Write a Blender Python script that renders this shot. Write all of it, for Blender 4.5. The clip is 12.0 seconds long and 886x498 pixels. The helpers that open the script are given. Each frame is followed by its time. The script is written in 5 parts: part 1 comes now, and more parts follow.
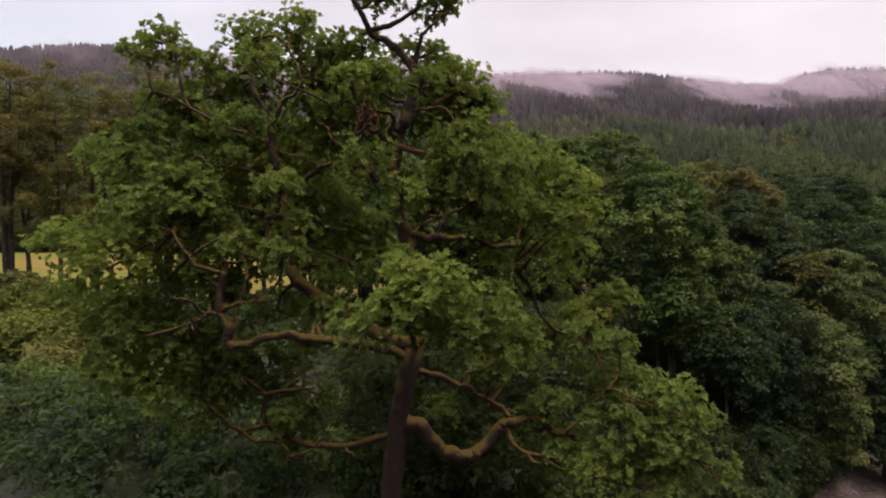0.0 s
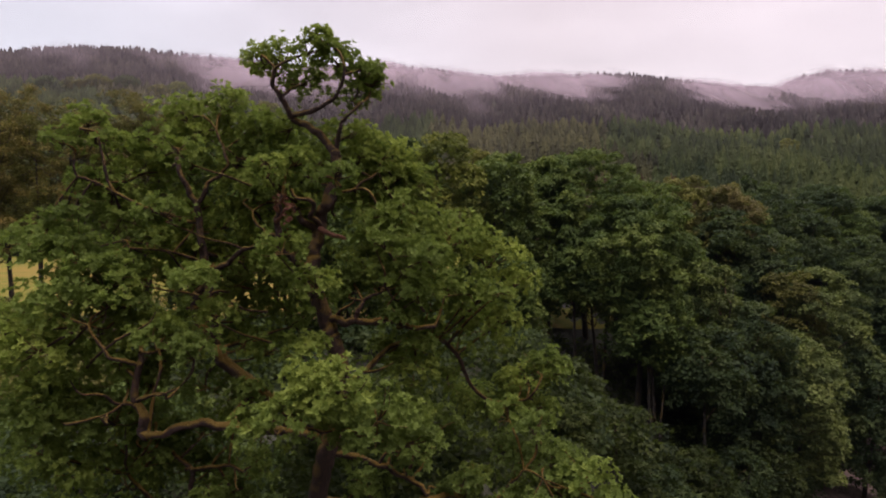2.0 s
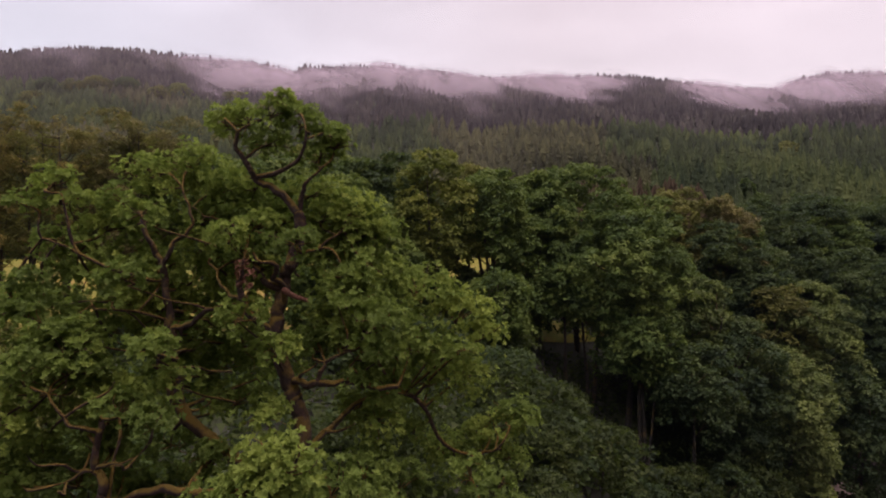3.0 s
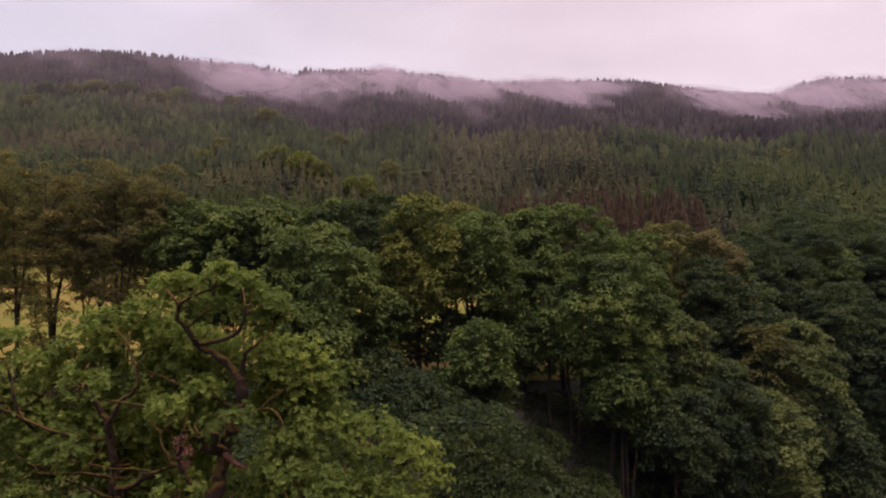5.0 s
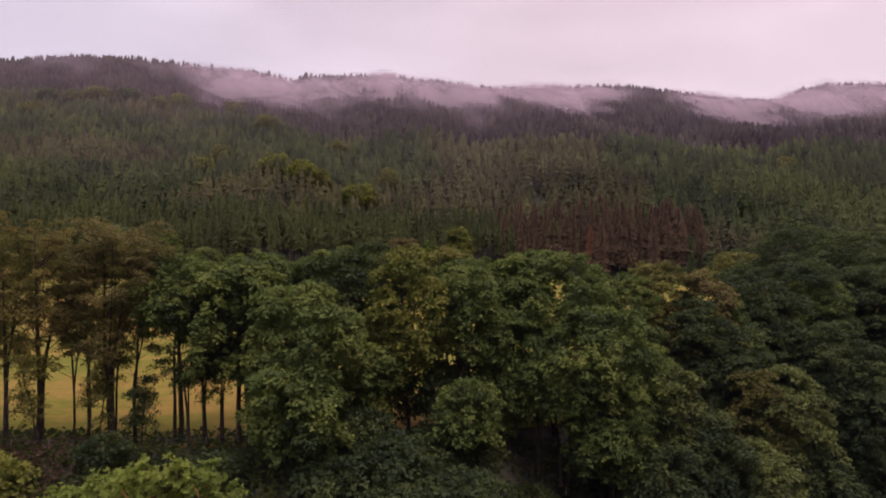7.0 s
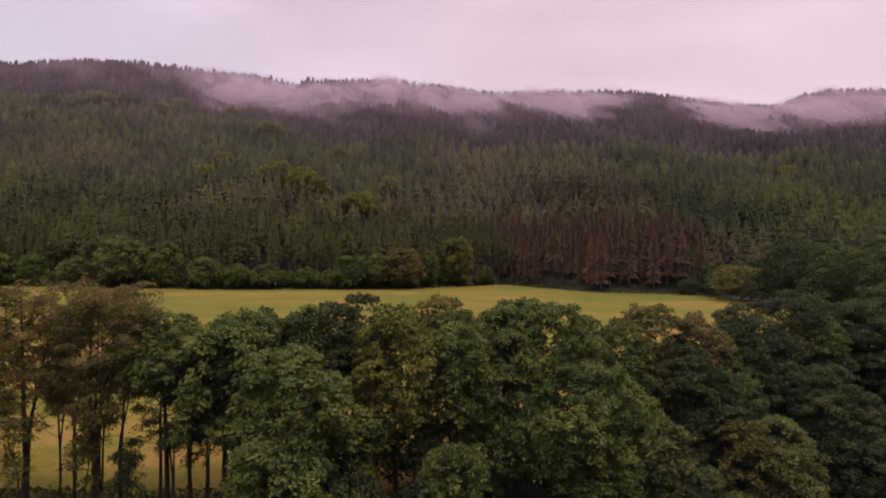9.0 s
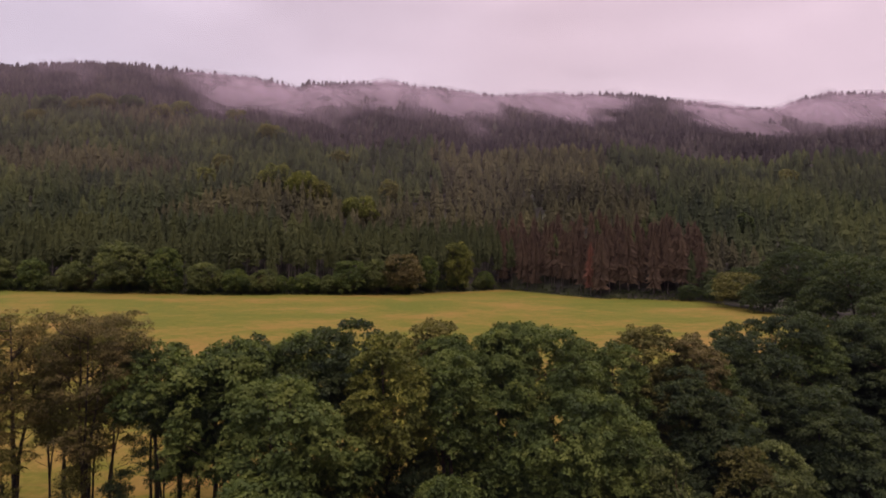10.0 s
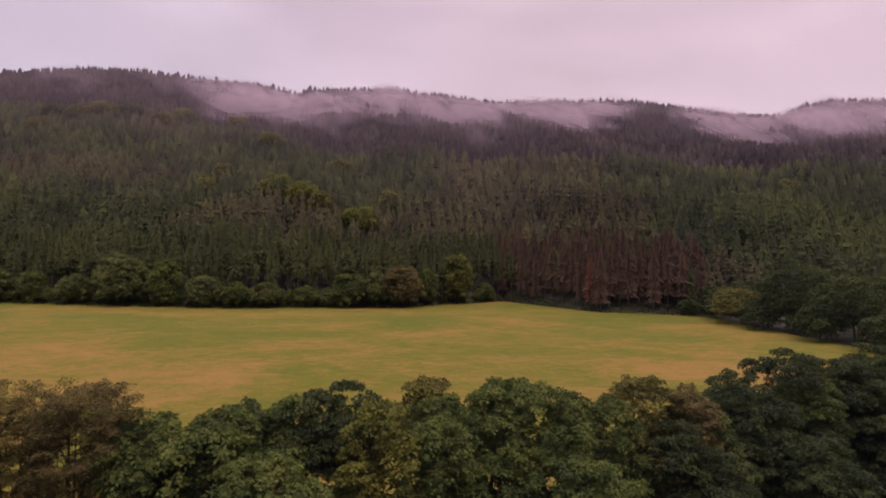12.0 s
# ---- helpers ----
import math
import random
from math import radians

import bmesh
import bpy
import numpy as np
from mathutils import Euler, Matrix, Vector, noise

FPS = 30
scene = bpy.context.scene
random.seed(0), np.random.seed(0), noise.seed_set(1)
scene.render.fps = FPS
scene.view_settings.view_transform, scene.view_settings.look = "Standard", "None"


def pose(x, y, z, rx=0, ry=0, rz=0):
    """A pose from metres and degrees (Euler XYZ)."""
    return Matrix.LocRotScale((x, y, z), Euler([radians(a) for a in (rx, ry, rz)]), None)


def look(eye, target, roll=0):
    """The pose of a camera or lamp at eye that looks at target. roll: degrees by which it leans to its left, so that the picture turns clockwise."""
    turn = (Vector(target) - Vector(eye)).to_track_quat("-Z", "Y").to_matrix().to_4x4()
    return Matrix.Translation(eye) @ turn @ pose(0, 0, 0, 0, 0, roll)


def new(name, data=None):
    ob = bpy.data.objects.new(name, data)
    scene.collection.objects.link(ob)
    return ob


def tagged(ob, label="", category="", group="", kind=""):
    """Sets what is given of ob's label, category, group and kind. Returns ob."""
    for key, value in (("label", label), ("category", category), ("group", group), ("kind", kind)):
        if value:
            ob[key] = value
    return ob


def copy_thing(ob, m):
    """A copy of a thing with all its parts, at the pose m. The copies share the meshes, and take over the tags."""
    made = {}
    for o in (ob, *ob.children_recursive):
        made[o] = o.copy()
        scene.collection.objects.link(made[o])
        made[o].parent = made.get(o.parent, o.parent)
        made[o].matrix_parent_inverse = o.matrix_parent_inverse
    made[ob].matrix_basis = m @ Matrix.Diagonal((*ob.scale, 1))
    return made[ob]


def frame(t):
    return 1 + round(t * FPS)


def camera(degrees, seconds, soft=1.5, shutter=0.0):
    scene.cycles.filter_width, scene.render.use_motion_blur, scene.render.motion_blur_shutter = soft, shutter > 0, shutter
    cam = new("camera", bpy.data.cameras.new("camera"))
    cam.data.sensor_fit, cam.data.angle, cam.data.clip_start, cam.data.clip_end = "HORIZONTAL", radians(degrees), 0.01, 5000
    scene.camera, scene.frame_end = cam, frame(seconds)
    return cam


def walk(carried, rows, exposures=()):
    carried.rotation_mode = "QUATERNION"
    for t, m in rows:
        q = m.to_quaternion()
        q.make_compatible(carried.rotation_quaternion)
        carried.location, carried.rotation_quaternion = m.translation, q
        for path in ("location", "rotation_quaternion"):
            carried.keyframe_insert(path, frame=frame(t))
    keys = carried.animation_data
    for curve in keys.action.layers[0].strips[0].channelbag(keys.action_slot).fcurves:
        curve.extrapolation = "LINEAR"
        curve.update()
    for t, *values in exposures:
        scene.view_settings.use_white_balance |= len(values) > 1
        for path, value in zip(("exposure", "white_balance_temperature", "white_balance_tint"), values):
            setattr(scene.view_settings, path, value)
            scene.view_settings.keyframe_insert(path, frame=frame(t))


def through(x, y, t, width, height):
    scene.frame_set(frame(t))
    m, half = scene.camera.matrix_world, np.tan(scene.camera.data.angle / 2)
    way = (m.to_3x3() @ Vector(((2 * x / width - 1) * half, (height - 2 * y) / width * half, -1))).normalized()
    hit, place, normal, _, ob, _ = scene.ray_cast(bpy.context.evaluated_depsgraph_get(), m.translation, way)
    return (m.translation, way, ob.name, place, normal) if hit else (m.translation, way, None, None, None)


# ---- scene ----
cam = camera(77.3, 12.0, soft=1.9)
METRES, EYE, TILT, LEAN, TURN = 26.0, 10.5, 0.0, 0.0, 0.0
ROWS = [
    (0.0, -0.0001, -0.0000, 0.0001, -0.002, 0.000, -0.001),
    (0.5, 0.0178, -0.0032, 0.0155, 0.017, -0.001, -0.004),
    (1.0, 0.0344, -0.0051, 0.0318, 0.007, 0.031, 0.011),
    (1.5, 0.0501, -0.0069, 0.0491, -0.013, 0.076, 0.005),
    (2.0, 0.0668, -0.0081, 0.0683, -0.022, 0.094, -0.017),
    (2.5, 0.0829, -0.0089, 0.0904, -0.020, 0.095, -0.044),
    (3.0, 0.0985, -0.0109, 0.1195, -0.013, 0.162, -0.055),
    (5.0, 0.1510, -0.0200, 0.2615, 0.016, 0.385, -0.262),
    (5.5, 0.1641, -0.0197, 0.3012, 0.034, 0.487, -0.264),
    (6.0, 0.1743, -0.0202, 0.3417, 0.066, 0.560, -0.246),
    (6.5, 0.1833, -0.0252, 0.3867, 0.065, 0.620, -0.261),
    (7.0, 0.1908, -0.0277, 0.4323, 0.062, 0.710, -0.306),
    (9.0, 0.2343, -0.0230, 0.6206, 0.227, 0.950, -0.511),
    (9.5, 0.2475, -0.0137, 0.6624, 0.266, 1.036, -0.536),
    (10.0, 0.2576, -0.0088, 0.7087, 0.302, 1.108, -0.590),
    (10.5, 0.2656, -0.0078, 0.7587, 0.321, 1.153, -0.612),
    (11.0, 0.2724, -0.0075, 0.8097, 0.348, 1.242, -0.640),
    (11.5, 0.2800, -0.0051, 0.8632, 0.379, 1.328, -0.682),
    (12.0, 0.2872, -0.0040, 0.9236, 0.407, 1.466, -0.697),
]
walk(cam, [(t, pose(0, 0, EYE, TILT, LEAN, TURN) @ pose(METRES * x, METRES * y, METRES * z, 90 + pitch, roll, yaw)) for t, x, y, z, yaw, pitch, roll in ROWS],
     exposures=[(0.0, 0.10, 6330, 19), (2.5, 0.01, 6380, 24), (5.5, -0.13, 6480, 33.5), (9.5, -0.29, 6610, 40), (12.0, -0.43, 6670, 44)])
scene.render.film_transparent = False

# ---- overcast evening sky and a weak, wide sun behind the cloud ----
world = bpy.data.worlds.new("overcast_sky")
scene.world = world
world.use_nodes = True
W = world.node_tree
W.nodes.clear()


def wnode(kind, **values):
    n = W.nodes.new(kind)
    for key, value in values.items():
        n.inputs[key].default_value = value
    return n


w_out = W.nodes.new("ShaderNodeOutputWorld")
w_bg = wnode("ShaderNodeBackground", Strength=0.78)
w_sky = W.nodes.new("ShaderNodeTexSky")
w_sky.sky_type, w_sky.sun_disc = "NISHITA", False
w_sky.sun_elevation, w_sky.sun_rotation = radians(69), radians(118)
w_dim = W.nodes.new("ShaderNodeVectorMath")
w_dim.operation = "SCALE"
w_dim.inputs["Scale"].default_value = 0.012
w_co = W.nodes.new("ShaderNodeTexCoord")
w_sep = W.nodes.new("ShaderNodeSeparateXYZ")
w_side = W.nodes.new("ShaderNodeValToRGB")          # cool cloud to one side, rosy to the other
w_side.color_ramp.elements[0].position, w_side.color_ramp.elements[0].color = 0.22, (0.716, 0.756, 0.776, 1)
w_side.color_ramp.elements[1].position, w_side.color_ramp.elements[1].color = 0.58, (0.802, 0.750, 0.728, 1)
w_map = W.nodes.new("ShaderNodeMath")
w_map.operation = "MULTIPLY_ADD"
w_map.inputs[1].default_value, w_map.inputs[2].default_value = 0.5, 0.5
w_up = W.nodes.new("ShaderNodeMapRange")            # an overcast sky is brighter overhead
w_up.inputs["From Min"].default_value, w_up.inputs["From Max"].default_value = 0.42, 1.0
w_up.inputs["To Min"].default_value, w_up.inputs["To Max"].default_value = 1.34, 3.9
w_noise = wnode("ShaderNodeTexNoise", Scale=1.6, Detail=6.0, Roughness=0.55, Distortion=0.4)
w_stretch = W.nodes.new("ShaderNodeMapping")
w_stretch.inputs["Scale"].default_value = (1.0, 1.0, 3.0)
w_cloud = W.nodes.new("ShaderNodeMapRange")
w_cloud.inputs["From Min"].default_value, w_cloud.inputs["From Max"].default_value = 0.3, 0.7
w_cloud.inputs["To Min"].default_value, w_cloud.inputs["To Max"].default_value = 0.81, 1.13
w_mul = W.nodes.new("ShaderNodeMath")
w_mul.operation = "MULTIPLY"
w_sunward = W.nodes.new("ShaderNodeMapRange")       # the cloud is brighter on the sun's side
w_sunward.inputs["From Min"].default_value, w_sunward.inputs["From Max"].default_value = -1.0, 0.2
w_sunward.inputs["To Min"].default_value, w_sunward.inputs["To Max"].default_value = 1.45, 1.0
w_glow = W.nodes.new("ShaderNodeMath")
w_glow.operation = "MULTIPLY"
w_scale = W.nodes.new("ShaderNodeVectorMath")
w_scale.operation = "SCALE"
w_add = W.nodes.new("ShaderNodeVectorMath")
w_add.operation = "ADD"
L = W.links.new
L(w_co.outputs["Generated"], w_sep.inputs[0])
L(w_sep.outputs["X"], w_map.inputs[0])
L(w_map.outputs[0], w_side.inputs[0])
L(w_sep.outputs["Z"], w_up.inputs["Value"])
L(w_co.outputs["Generated"], w_stretch.inputs[0])
L(w_stretch.outputs[0], w_noise.inputs["Vector"])
L(w_noise.outputs["Fac"], w_cloud.inputs["Value"])
L(w_cloud.outputs[0], w_mul.inputs[0])
L(w_up.outputs[0], w_mul.inputs[1])
L(w_side.outputs[0], w_scale.inputs[0])
L(w_sep.outputs["Y"], w_sunward.inputs["Value"])
L(w_mul.outputs[0], w_glow.inputs[0])
L(w_sunward.outputs[0], w_glow.inputs[1])
L(w_glow.outputs[0], w_scale.inputs["Scale"])
L(w_sky.outputs[0], w_dim.inputs[0])
L(w_scale.outputs[0], w_add.inputs[0])
L(w_dim.outputs[0], w_add.inputs[1])
L(w_add.outputs[0], w_bg.inputs["Color"])
L(w_bg.outputs[0], w_out.inputs[0])

sun = new("sun", bpy.data.lights.new("sun", "SUN"))
sun.data.energy, sun.data.angle, sun.data.color = 1.5, radians(16), (1.0, 0.93, 0.85)
sun.matrix_world = look((30, -16, 95), (0, 0, 5))

# ---- materials ----
def material(name):
    m = bpy.data.materials.new(name)
    m.use_nodes = True
    return m, m.node_tree, m.node_tree.nodes["Principled BSDF"]


def ramp_of(tree, stops, fac):
    r = tree.nodes.new("ShaderNodeValToRGB")
    e = r.color_ramp.elements
    while len(e) < len(stops):
        e.new(0.5)
    for el, (p, c) in zip(e, stops):
        el.position, el.color = p, (*c, 1)
    tree.links.new(fac, r.inputs[0])
    return r.outputs[0]


def noise_of(tree, scale, detail=4.0, rough=0.6, stretch=(1, 1, 1), distort=0.0):
    g = tree.nodes.new("ShaderNodeNewGeometry")
    mp = tree.nodes.new("ShaderNodeMapping")
    mp.inputs["Scale"].default_value = stretch
    n = tree.nodes.new("ShaderNodeTexNoise")
    n.inputs["Scale"].default_value, n.inputs["Detail"].default_value = scale, detail
    n.inputs["Roughness"].default_value, n.inputs["Distortion"].default_value = rough, distort
    tree.links.new(g.outputs["Position"], mp.inputs[0])
    tree.links.new(mp.outputs[0], n.inputs["Vector"])
    return n.outputs["Fac"]


def math_of(tree, op, a, b):
    n = tree.nodes.new("ShaderNodeMath")
    n.operation = op
    for socket, v in zip(n.inputs, (a, b)):
        if isinstance(v, (int, float)):
            socket.default_value = v
        else:
            tree.links.new(v, socket)
    return n.outputs[0]


def mix_of(tree, fac, a, b, blend="MIX"):
    n = tree.nodes.new("ShaderNodeMix")
    n.data_type, n.blend_type = "RGBA", blend
    for socket, v in zip((n.inputs[0], n.inputs[6], n.inputs[7]), (fac, a, b)):
        if isinstance(v, (int, float)):
            socket.default_value = v
        elif isinstance(v, tuple):
            socket.default_value = (*v, 1)
        else:
            tree.links.new(v, socket)
    return n.outputs[2]


def bump_of(tree, bsdf, height, strength, distance):
    b = tree.nodes.new("ShaderNodeBump")
    b.inputs["Strength"].default_value, b.inputs["Distance"].default_value = strength, distance
    tree.links.new(height, b.inputs["Height"])
    tree.links.new(b.outputs[0], bsdf.inputs["Normal"])


def leaf_material(name, dark, mid, light, patch=0.35, through=0.32, rough=0.6):
    """Leaves: each tuft has its own tint, drifting over the crown in patches; some painted light goes into it."""
    m, t, b = material(name)
    a = t.nodes.new("ShaderNodeAttribute")
    a.attribute_name = "tint"
    drift = noise_of(t, patch, 3.0)
    fac = math_of(t, "ADD", math_of(t, "MULTIPLY", a.outputs["Fac"], 0.6), math_of(t, "MULTIPLY", math_of(t, "SUBTRACT", drift, 0.25), 0.8))
    colour = ramp_of(t, [(0.12, dark), (0.5, mid), (0.92, light)], fac)
    t.links.new(colour, b.inputs["Base Color"])
    b.inputs["Roughness"].default_value = rough
    b.inputs["Specular IOR Level"].default_value = 0.10
    tr = t.nodes.new("ShaderNodeBsdfTranslucent")
    t.links.new(mix_of(t, 0.5, colour, (0.16, 0.22, 0.03)), tr.inputs[0])
    mx = t.nodes.new("ShaderNodeMixShader")
    mx.inputs[0].default_value = through
    t.links.new(b.outputs[0], mx.inputs[1])
    t.links.new(tr.outputs[0], mx.inputs[2])
    t.links.new(mx.outputs[0], t.nodes["Material Output"].inputs[0])
    return m


LEAF = {
    "oak": leaf_material("oak_leaf", (0.086, 0.116, 0.031), (0.160, 0.207, 0.044), (0.285, 0.325, 0.062), 0.6, 0.48),
    "green": leaf_material("green_leaf", (0.027, 0.043, 0.018), (0.070, 0.101, 0.025), (0.160, 0.187, 0.040)),
    "dark": leaf_material("dark_leaf", (0.015, 0.025, 0.016), (0.035, 0.052, 0.021), (0.078, 0.098, 0.032)),
    "olive": leaf_material("olive_leaf", (0.050, 0.048, 0.018), (0.112, 0.104, 0.028), (0.190, 0.168, 0.040)),
    "brown": leaf_material("browning_leaf", (0.056, 0.046, 0.024), (0.120, 0.094, 0.036), (0.190, 0.146, 0.050)),
    "rust": leaf_material("rusty_leaf", (0.070, 0.055, 0.022), (0.150, 0.114, 0.034), (0.240, 0.170, 0.046)),
    "gold": leaf_material("yellowing_leaf", (0.044, 0.054, 0.015), (0.112, 0.122, 0.024), (0.215, 0.208, 0.036)),
    "willow": leaf_material("willow_leaf", (0.042, 0.056, 0.024), (0.094, 0.114, 0.036), (0.165, 0.184, 0.050)),
    "fern": leaf_material("undergrowth_leaf", (0.014, 0.021, 0.011), (0.029, 0.039, 0.012), (0.060, 0.070, 0.018)),
    "bracken": leaf_material("brown_bracken", (0.036, 0.019, 0.018), (0.065, 0.034, 0.028), (0.100, 0.058, 0.040)),
    "conifer": leaf_material("conifer_needle", (0.024, 0.032, 0.018), (0.052, 0.064, 0.026), (0.092, 0.104, 0.034), 0.02, 0.05, 0.8),
    # the upper hill's purple haze is mixed into this needle colour
    "upland": leaf_material("hazed_upland_needle", (0.032, 0.027, 0.028), (0.056, 0.047, 0.043), (0.090, 0.076, 0.060), 0.02, 0.05, 0.8),
    "mixed": leaf_material("brownish_conifer_needle", (0.030, 0.030, 0.019), (0.066, 0.063, 0.031), (0.106, 0.100, 0.042), 0.02, 0.05, 0.8),
    "larch": leaf_material("browned_larch_needle", (0.042, 0.029, 0.022), (0.078, 0.053, 0.036), (0.118, 0.080, 0.048), 0.05, 0.05, 0.8),
    "dead": leaf_material("dead_needle", (0.100, 0.044, 0.030), (0.145, 0.064, 0.042), (0.190, 0.088, 0.054), 0.2, 0.05, 0.8),
}


def bark_material(name, dark, light, moss=0.0):
    m, t, b = material(name)
    grain = noise_of(t, 9.0, 8.0, 0.8, (1, 1, 0.35), 1.2)
    colour = ramp_of(t, [(0.3, dark), (0.7, light)], grain)
    if moss:
        g = t.nodes.new("ShaderNodeNewGeometry")
        s = t.nodes.new("ShaderNodeSeparateXYZ")
        t.links.new(g.outputs["Normal"], s.inputs[0])
        patch = noise_of(t, 1.6, 4.0)
        up = math_of(t, "ADD", math_of(t, "MULTIPLY", s.outputs["Z"], 0.45), math_of(t, "MULTIPLY", patch, 1.1))
        r = t.nodes.new("ShaderNodeMapRange")
        r.inputs["From Min"].default_value, r.inputs["From Max"].default_value = 0.56, 0.78
        r.inputs["To Max"].default_value = moss
        t.links.new(up, r.inputs["Value"])
        colour = mix_of(t, r.outputs[0], colour, (0.185, 0.108, 0.010))
    t.links.new(colour, b.inputs["Base Color"])
    b.inputs["Roughness"].default_value = 0.9
    bump_of(t, b, grain, 1.0, 0.14)
    return m


OAK_BARK = bark_material("mossy_oak_bark", (0.012, 0.006, 0.005), (0.078, 0.030, 0.020), 1.0)
BARK = bark_material("grey_brown_bark", (0.016, 0.012, 0.010), (0.056, 0.044, 0.035), 0.5)
PALE_BARK = bark_material("pale_conifer_bark", (0.060, 0.048, 0.042), (0.160, 0.130, 0.115))
RED_WOOD = bark_material("torn_red_wood", (0.09, 0.032, 0.020), (0.26, 0.10, 0.055))


def ground_material():
    m, t, b = material("leaf_litter_and_grass")
    big, fine = noise_of(t, 0.08, 4.0), noise_of(t, 1.4, 6.0, 0.7)
    soil = ramp_of(t, [(0.3, (0.014, 0.012, 0.009)), (0.7, (0.034, 0.028, 0.018))], fine)
    green = ramp_of(t, [(0.3, (0.020, 0.026, 0.008)), (0.7, (0.050, 0.056, 0.014))], fine)
    r = t.nodes.new("ShaderNodeMapRange")
    r.inputs["From Min"].default_value, r.inputs["From Max"].default_value = 0.42, 0.62
    t.links.new(big, r.inputs["Value"])
    t.links.new(mix_of(t, r.outputs[0], soil, green), b.inputs["Base Color"])
    b.inputs["Roughness"].default_value = 0.95
    bump_of(t, b, fine, 0.8, 0.2)
    return m


def field_material():
    m, t, b = material("mown_meadow_grass")
    broad = noise_of(t, 0.022, 5.0, 0.62, (0.7, 1.0, 1.0), 0.6)
    streak = noise_of(t, 0.30, 7.0, 0.75, (0.5, 0.8, 1.0), 0.8)
    fine = noise_of(t, 1.1, 6.0, 0.75)
    fac = math_of(t, "ADD", math_of(t, "MULTIPLY", broad, 0.55), math_of(t, "MULTIPLY", streak, 0.45))
    g = t.nodes.new("ShaderNodeNewGeometry")
    sep = t.nodes.new("ShaderNodeSeparateXYZ")
    t.links.new(g.outputs["Position"], sep.inputs[0])
    dry = t.nodes.new("ShaderNodeMapRange")          # drier towards the river, lusher by the wood
    dry.inputs["From Min"].default_value, dry.inputs["From Max"].default_value = 60, 320
    dry.inputs["To Min"].default_value, dry.inputs["To Max"].default_value = 0.016, -0.04
    t.links.new(sep.outputs["Y"], dry.inputs["Value"])
    fac = math_of(t, "ADD", fac, dry.outputs[0])
    colour = ramp_of(t, [(0.40, (0.066, 0.098, 0.008)), (0.47, (0.108, 0.112, 0.011)), (0.53, (0.176, 0.124, 0.022)), (0.60, (0.245, 0.138, 0.036))], fac)
    colour = mix_of(t, 0.26, colour, ramp_of(t, [(0.3, (0.05, 0.055, 0.010)), (0.7, (0.25, 0.19, 0.045))], fine))
    t.links.new(colour, b.inputs["Base Color"])
    b.inputs["Roughness"].default_value = 0.95
    b.inputs["Specular IOR Level"].default_value = 0.1
    bump_of(t, b, fine, 0.6, 0.08)
    return m


def plain_material(name, dark, light, scale, rough, bump=0.3):
    m, t, b = material(name)
    n = noise_of(t, scale, 5.0, 0.65)
    t.links.new(ramp_of(t, [(0.3, dark), (0.7, light)], n), b.inputs["Base Color"])
    b.inputs["Roughness"].default_value = rough
    bump_of(t, b, n, bump, 0.05)
    return m


GROUND, MEADOW = ground_material(), field_material()
GRAVEL = plain_material("pinkish_river_gravel", (0.045, 0.028, 0.022), (0.16, 0.105, 0.085), 1.2, 0.85)
STONE = plain_material("river_stone", (0.08, 0.055, 0.048), (0.24, 0.17, 0.15), 3.0, 0.8)
POST_WOOD = plain_material("weathered_post_wood", (0.07, 0.06, 0.05), (0.17, 0.15, 0.12), 6.0, 0.9)
WIRE = plain_material("dull_fence_wire", (0.10, 0.10, 0.10), (0.16, 0.16, 0.16), 8.0, 0.5)
WATER, wt, wb = material("peaty_river_water")
wb.inputs["Base Color"].default_value = (0.035, 0.018, 0.010, 1)
wb.inputs["Roughness"].default_value = 0.08
bump_of(wt, wb, noise_of(wt, 1.8, 4.0, 0.6), 0.35, 0.1)


def mist_material(name, thick, low, high, colour):
    """Thin drifting mist: scatters the sky's light, in wisps that thin out to the sheet's edges."""
    m, t, b = material(name)
    uv = t.nodes.new("ShaderNodeAttribute")
    uv.attribute_name = "fade"
    g = t.nodes.new("ShaderNodeAttribute")
    g.attribute_name = "drift"
    n = t.nodes.new("ShaderNodeTexNoise")
    n.inputs["Scale"].default_value, n.inputs["Detail"].default_value = 1.0, 6.0
    n.inputs["Roughness"].default_value, n.inputs["Distortion"].default_value = 0.56, 0.9
    t.links.new(g.outputs["Vector"], n.inputs["Vector"])
    r = t.nodes.new("ShaderNodeMapRange")
    r.interpolation_type = "SMOOTHSTEP"
    r.inputs["From Min"].default_value, r.inputs["From Max"].default_value = low, high
    r.inputs["To Max"].default_value = thick
    t.links.new(math_of(t, "ADD", n.outputs["Fac"], math_of(t, "MULTIPLY", math_of(t, "SUBTRACT", uv.outputs["Fac"], 1.0), 0.3)), r.inputs["Value"])
    veil = math_of(t, "MULTIPLY", r.outputs[0], math_of(t, "POWER", uv.outputs["Fac"], 0.8))
    d = t.nodes.new("ShaderNodeBsdfDiffuse")
    d.inputs[0].default_value = (*colour, 1)
    tr = t.nodes.new("ShaderNodeBsdfTranslucent")
    tr.inputs[0].default_value = (*colour, 1)
    both = t.nodes.new("ShaderNodeMixShader")
    clear = t.nodes.new("ShaderNodeBsdfTransparent")
    mx = t.nodes.new("ShaderNodeMixShader")
    t.links.new(d.outputs[0], both.inputs[1])
    t.links.new(tr.outputs[0], both.inputs[2])
    t.links.new(veil, mx.inputs[0])
    t.links.new(clear.outputs[0], mx.inputs[1])
    t.links.new(both.outputs[0], mx.inputs[2])
    t.links.new(mx.outputs[0], t.nodes["Material Output"].inputs[0])
    return m

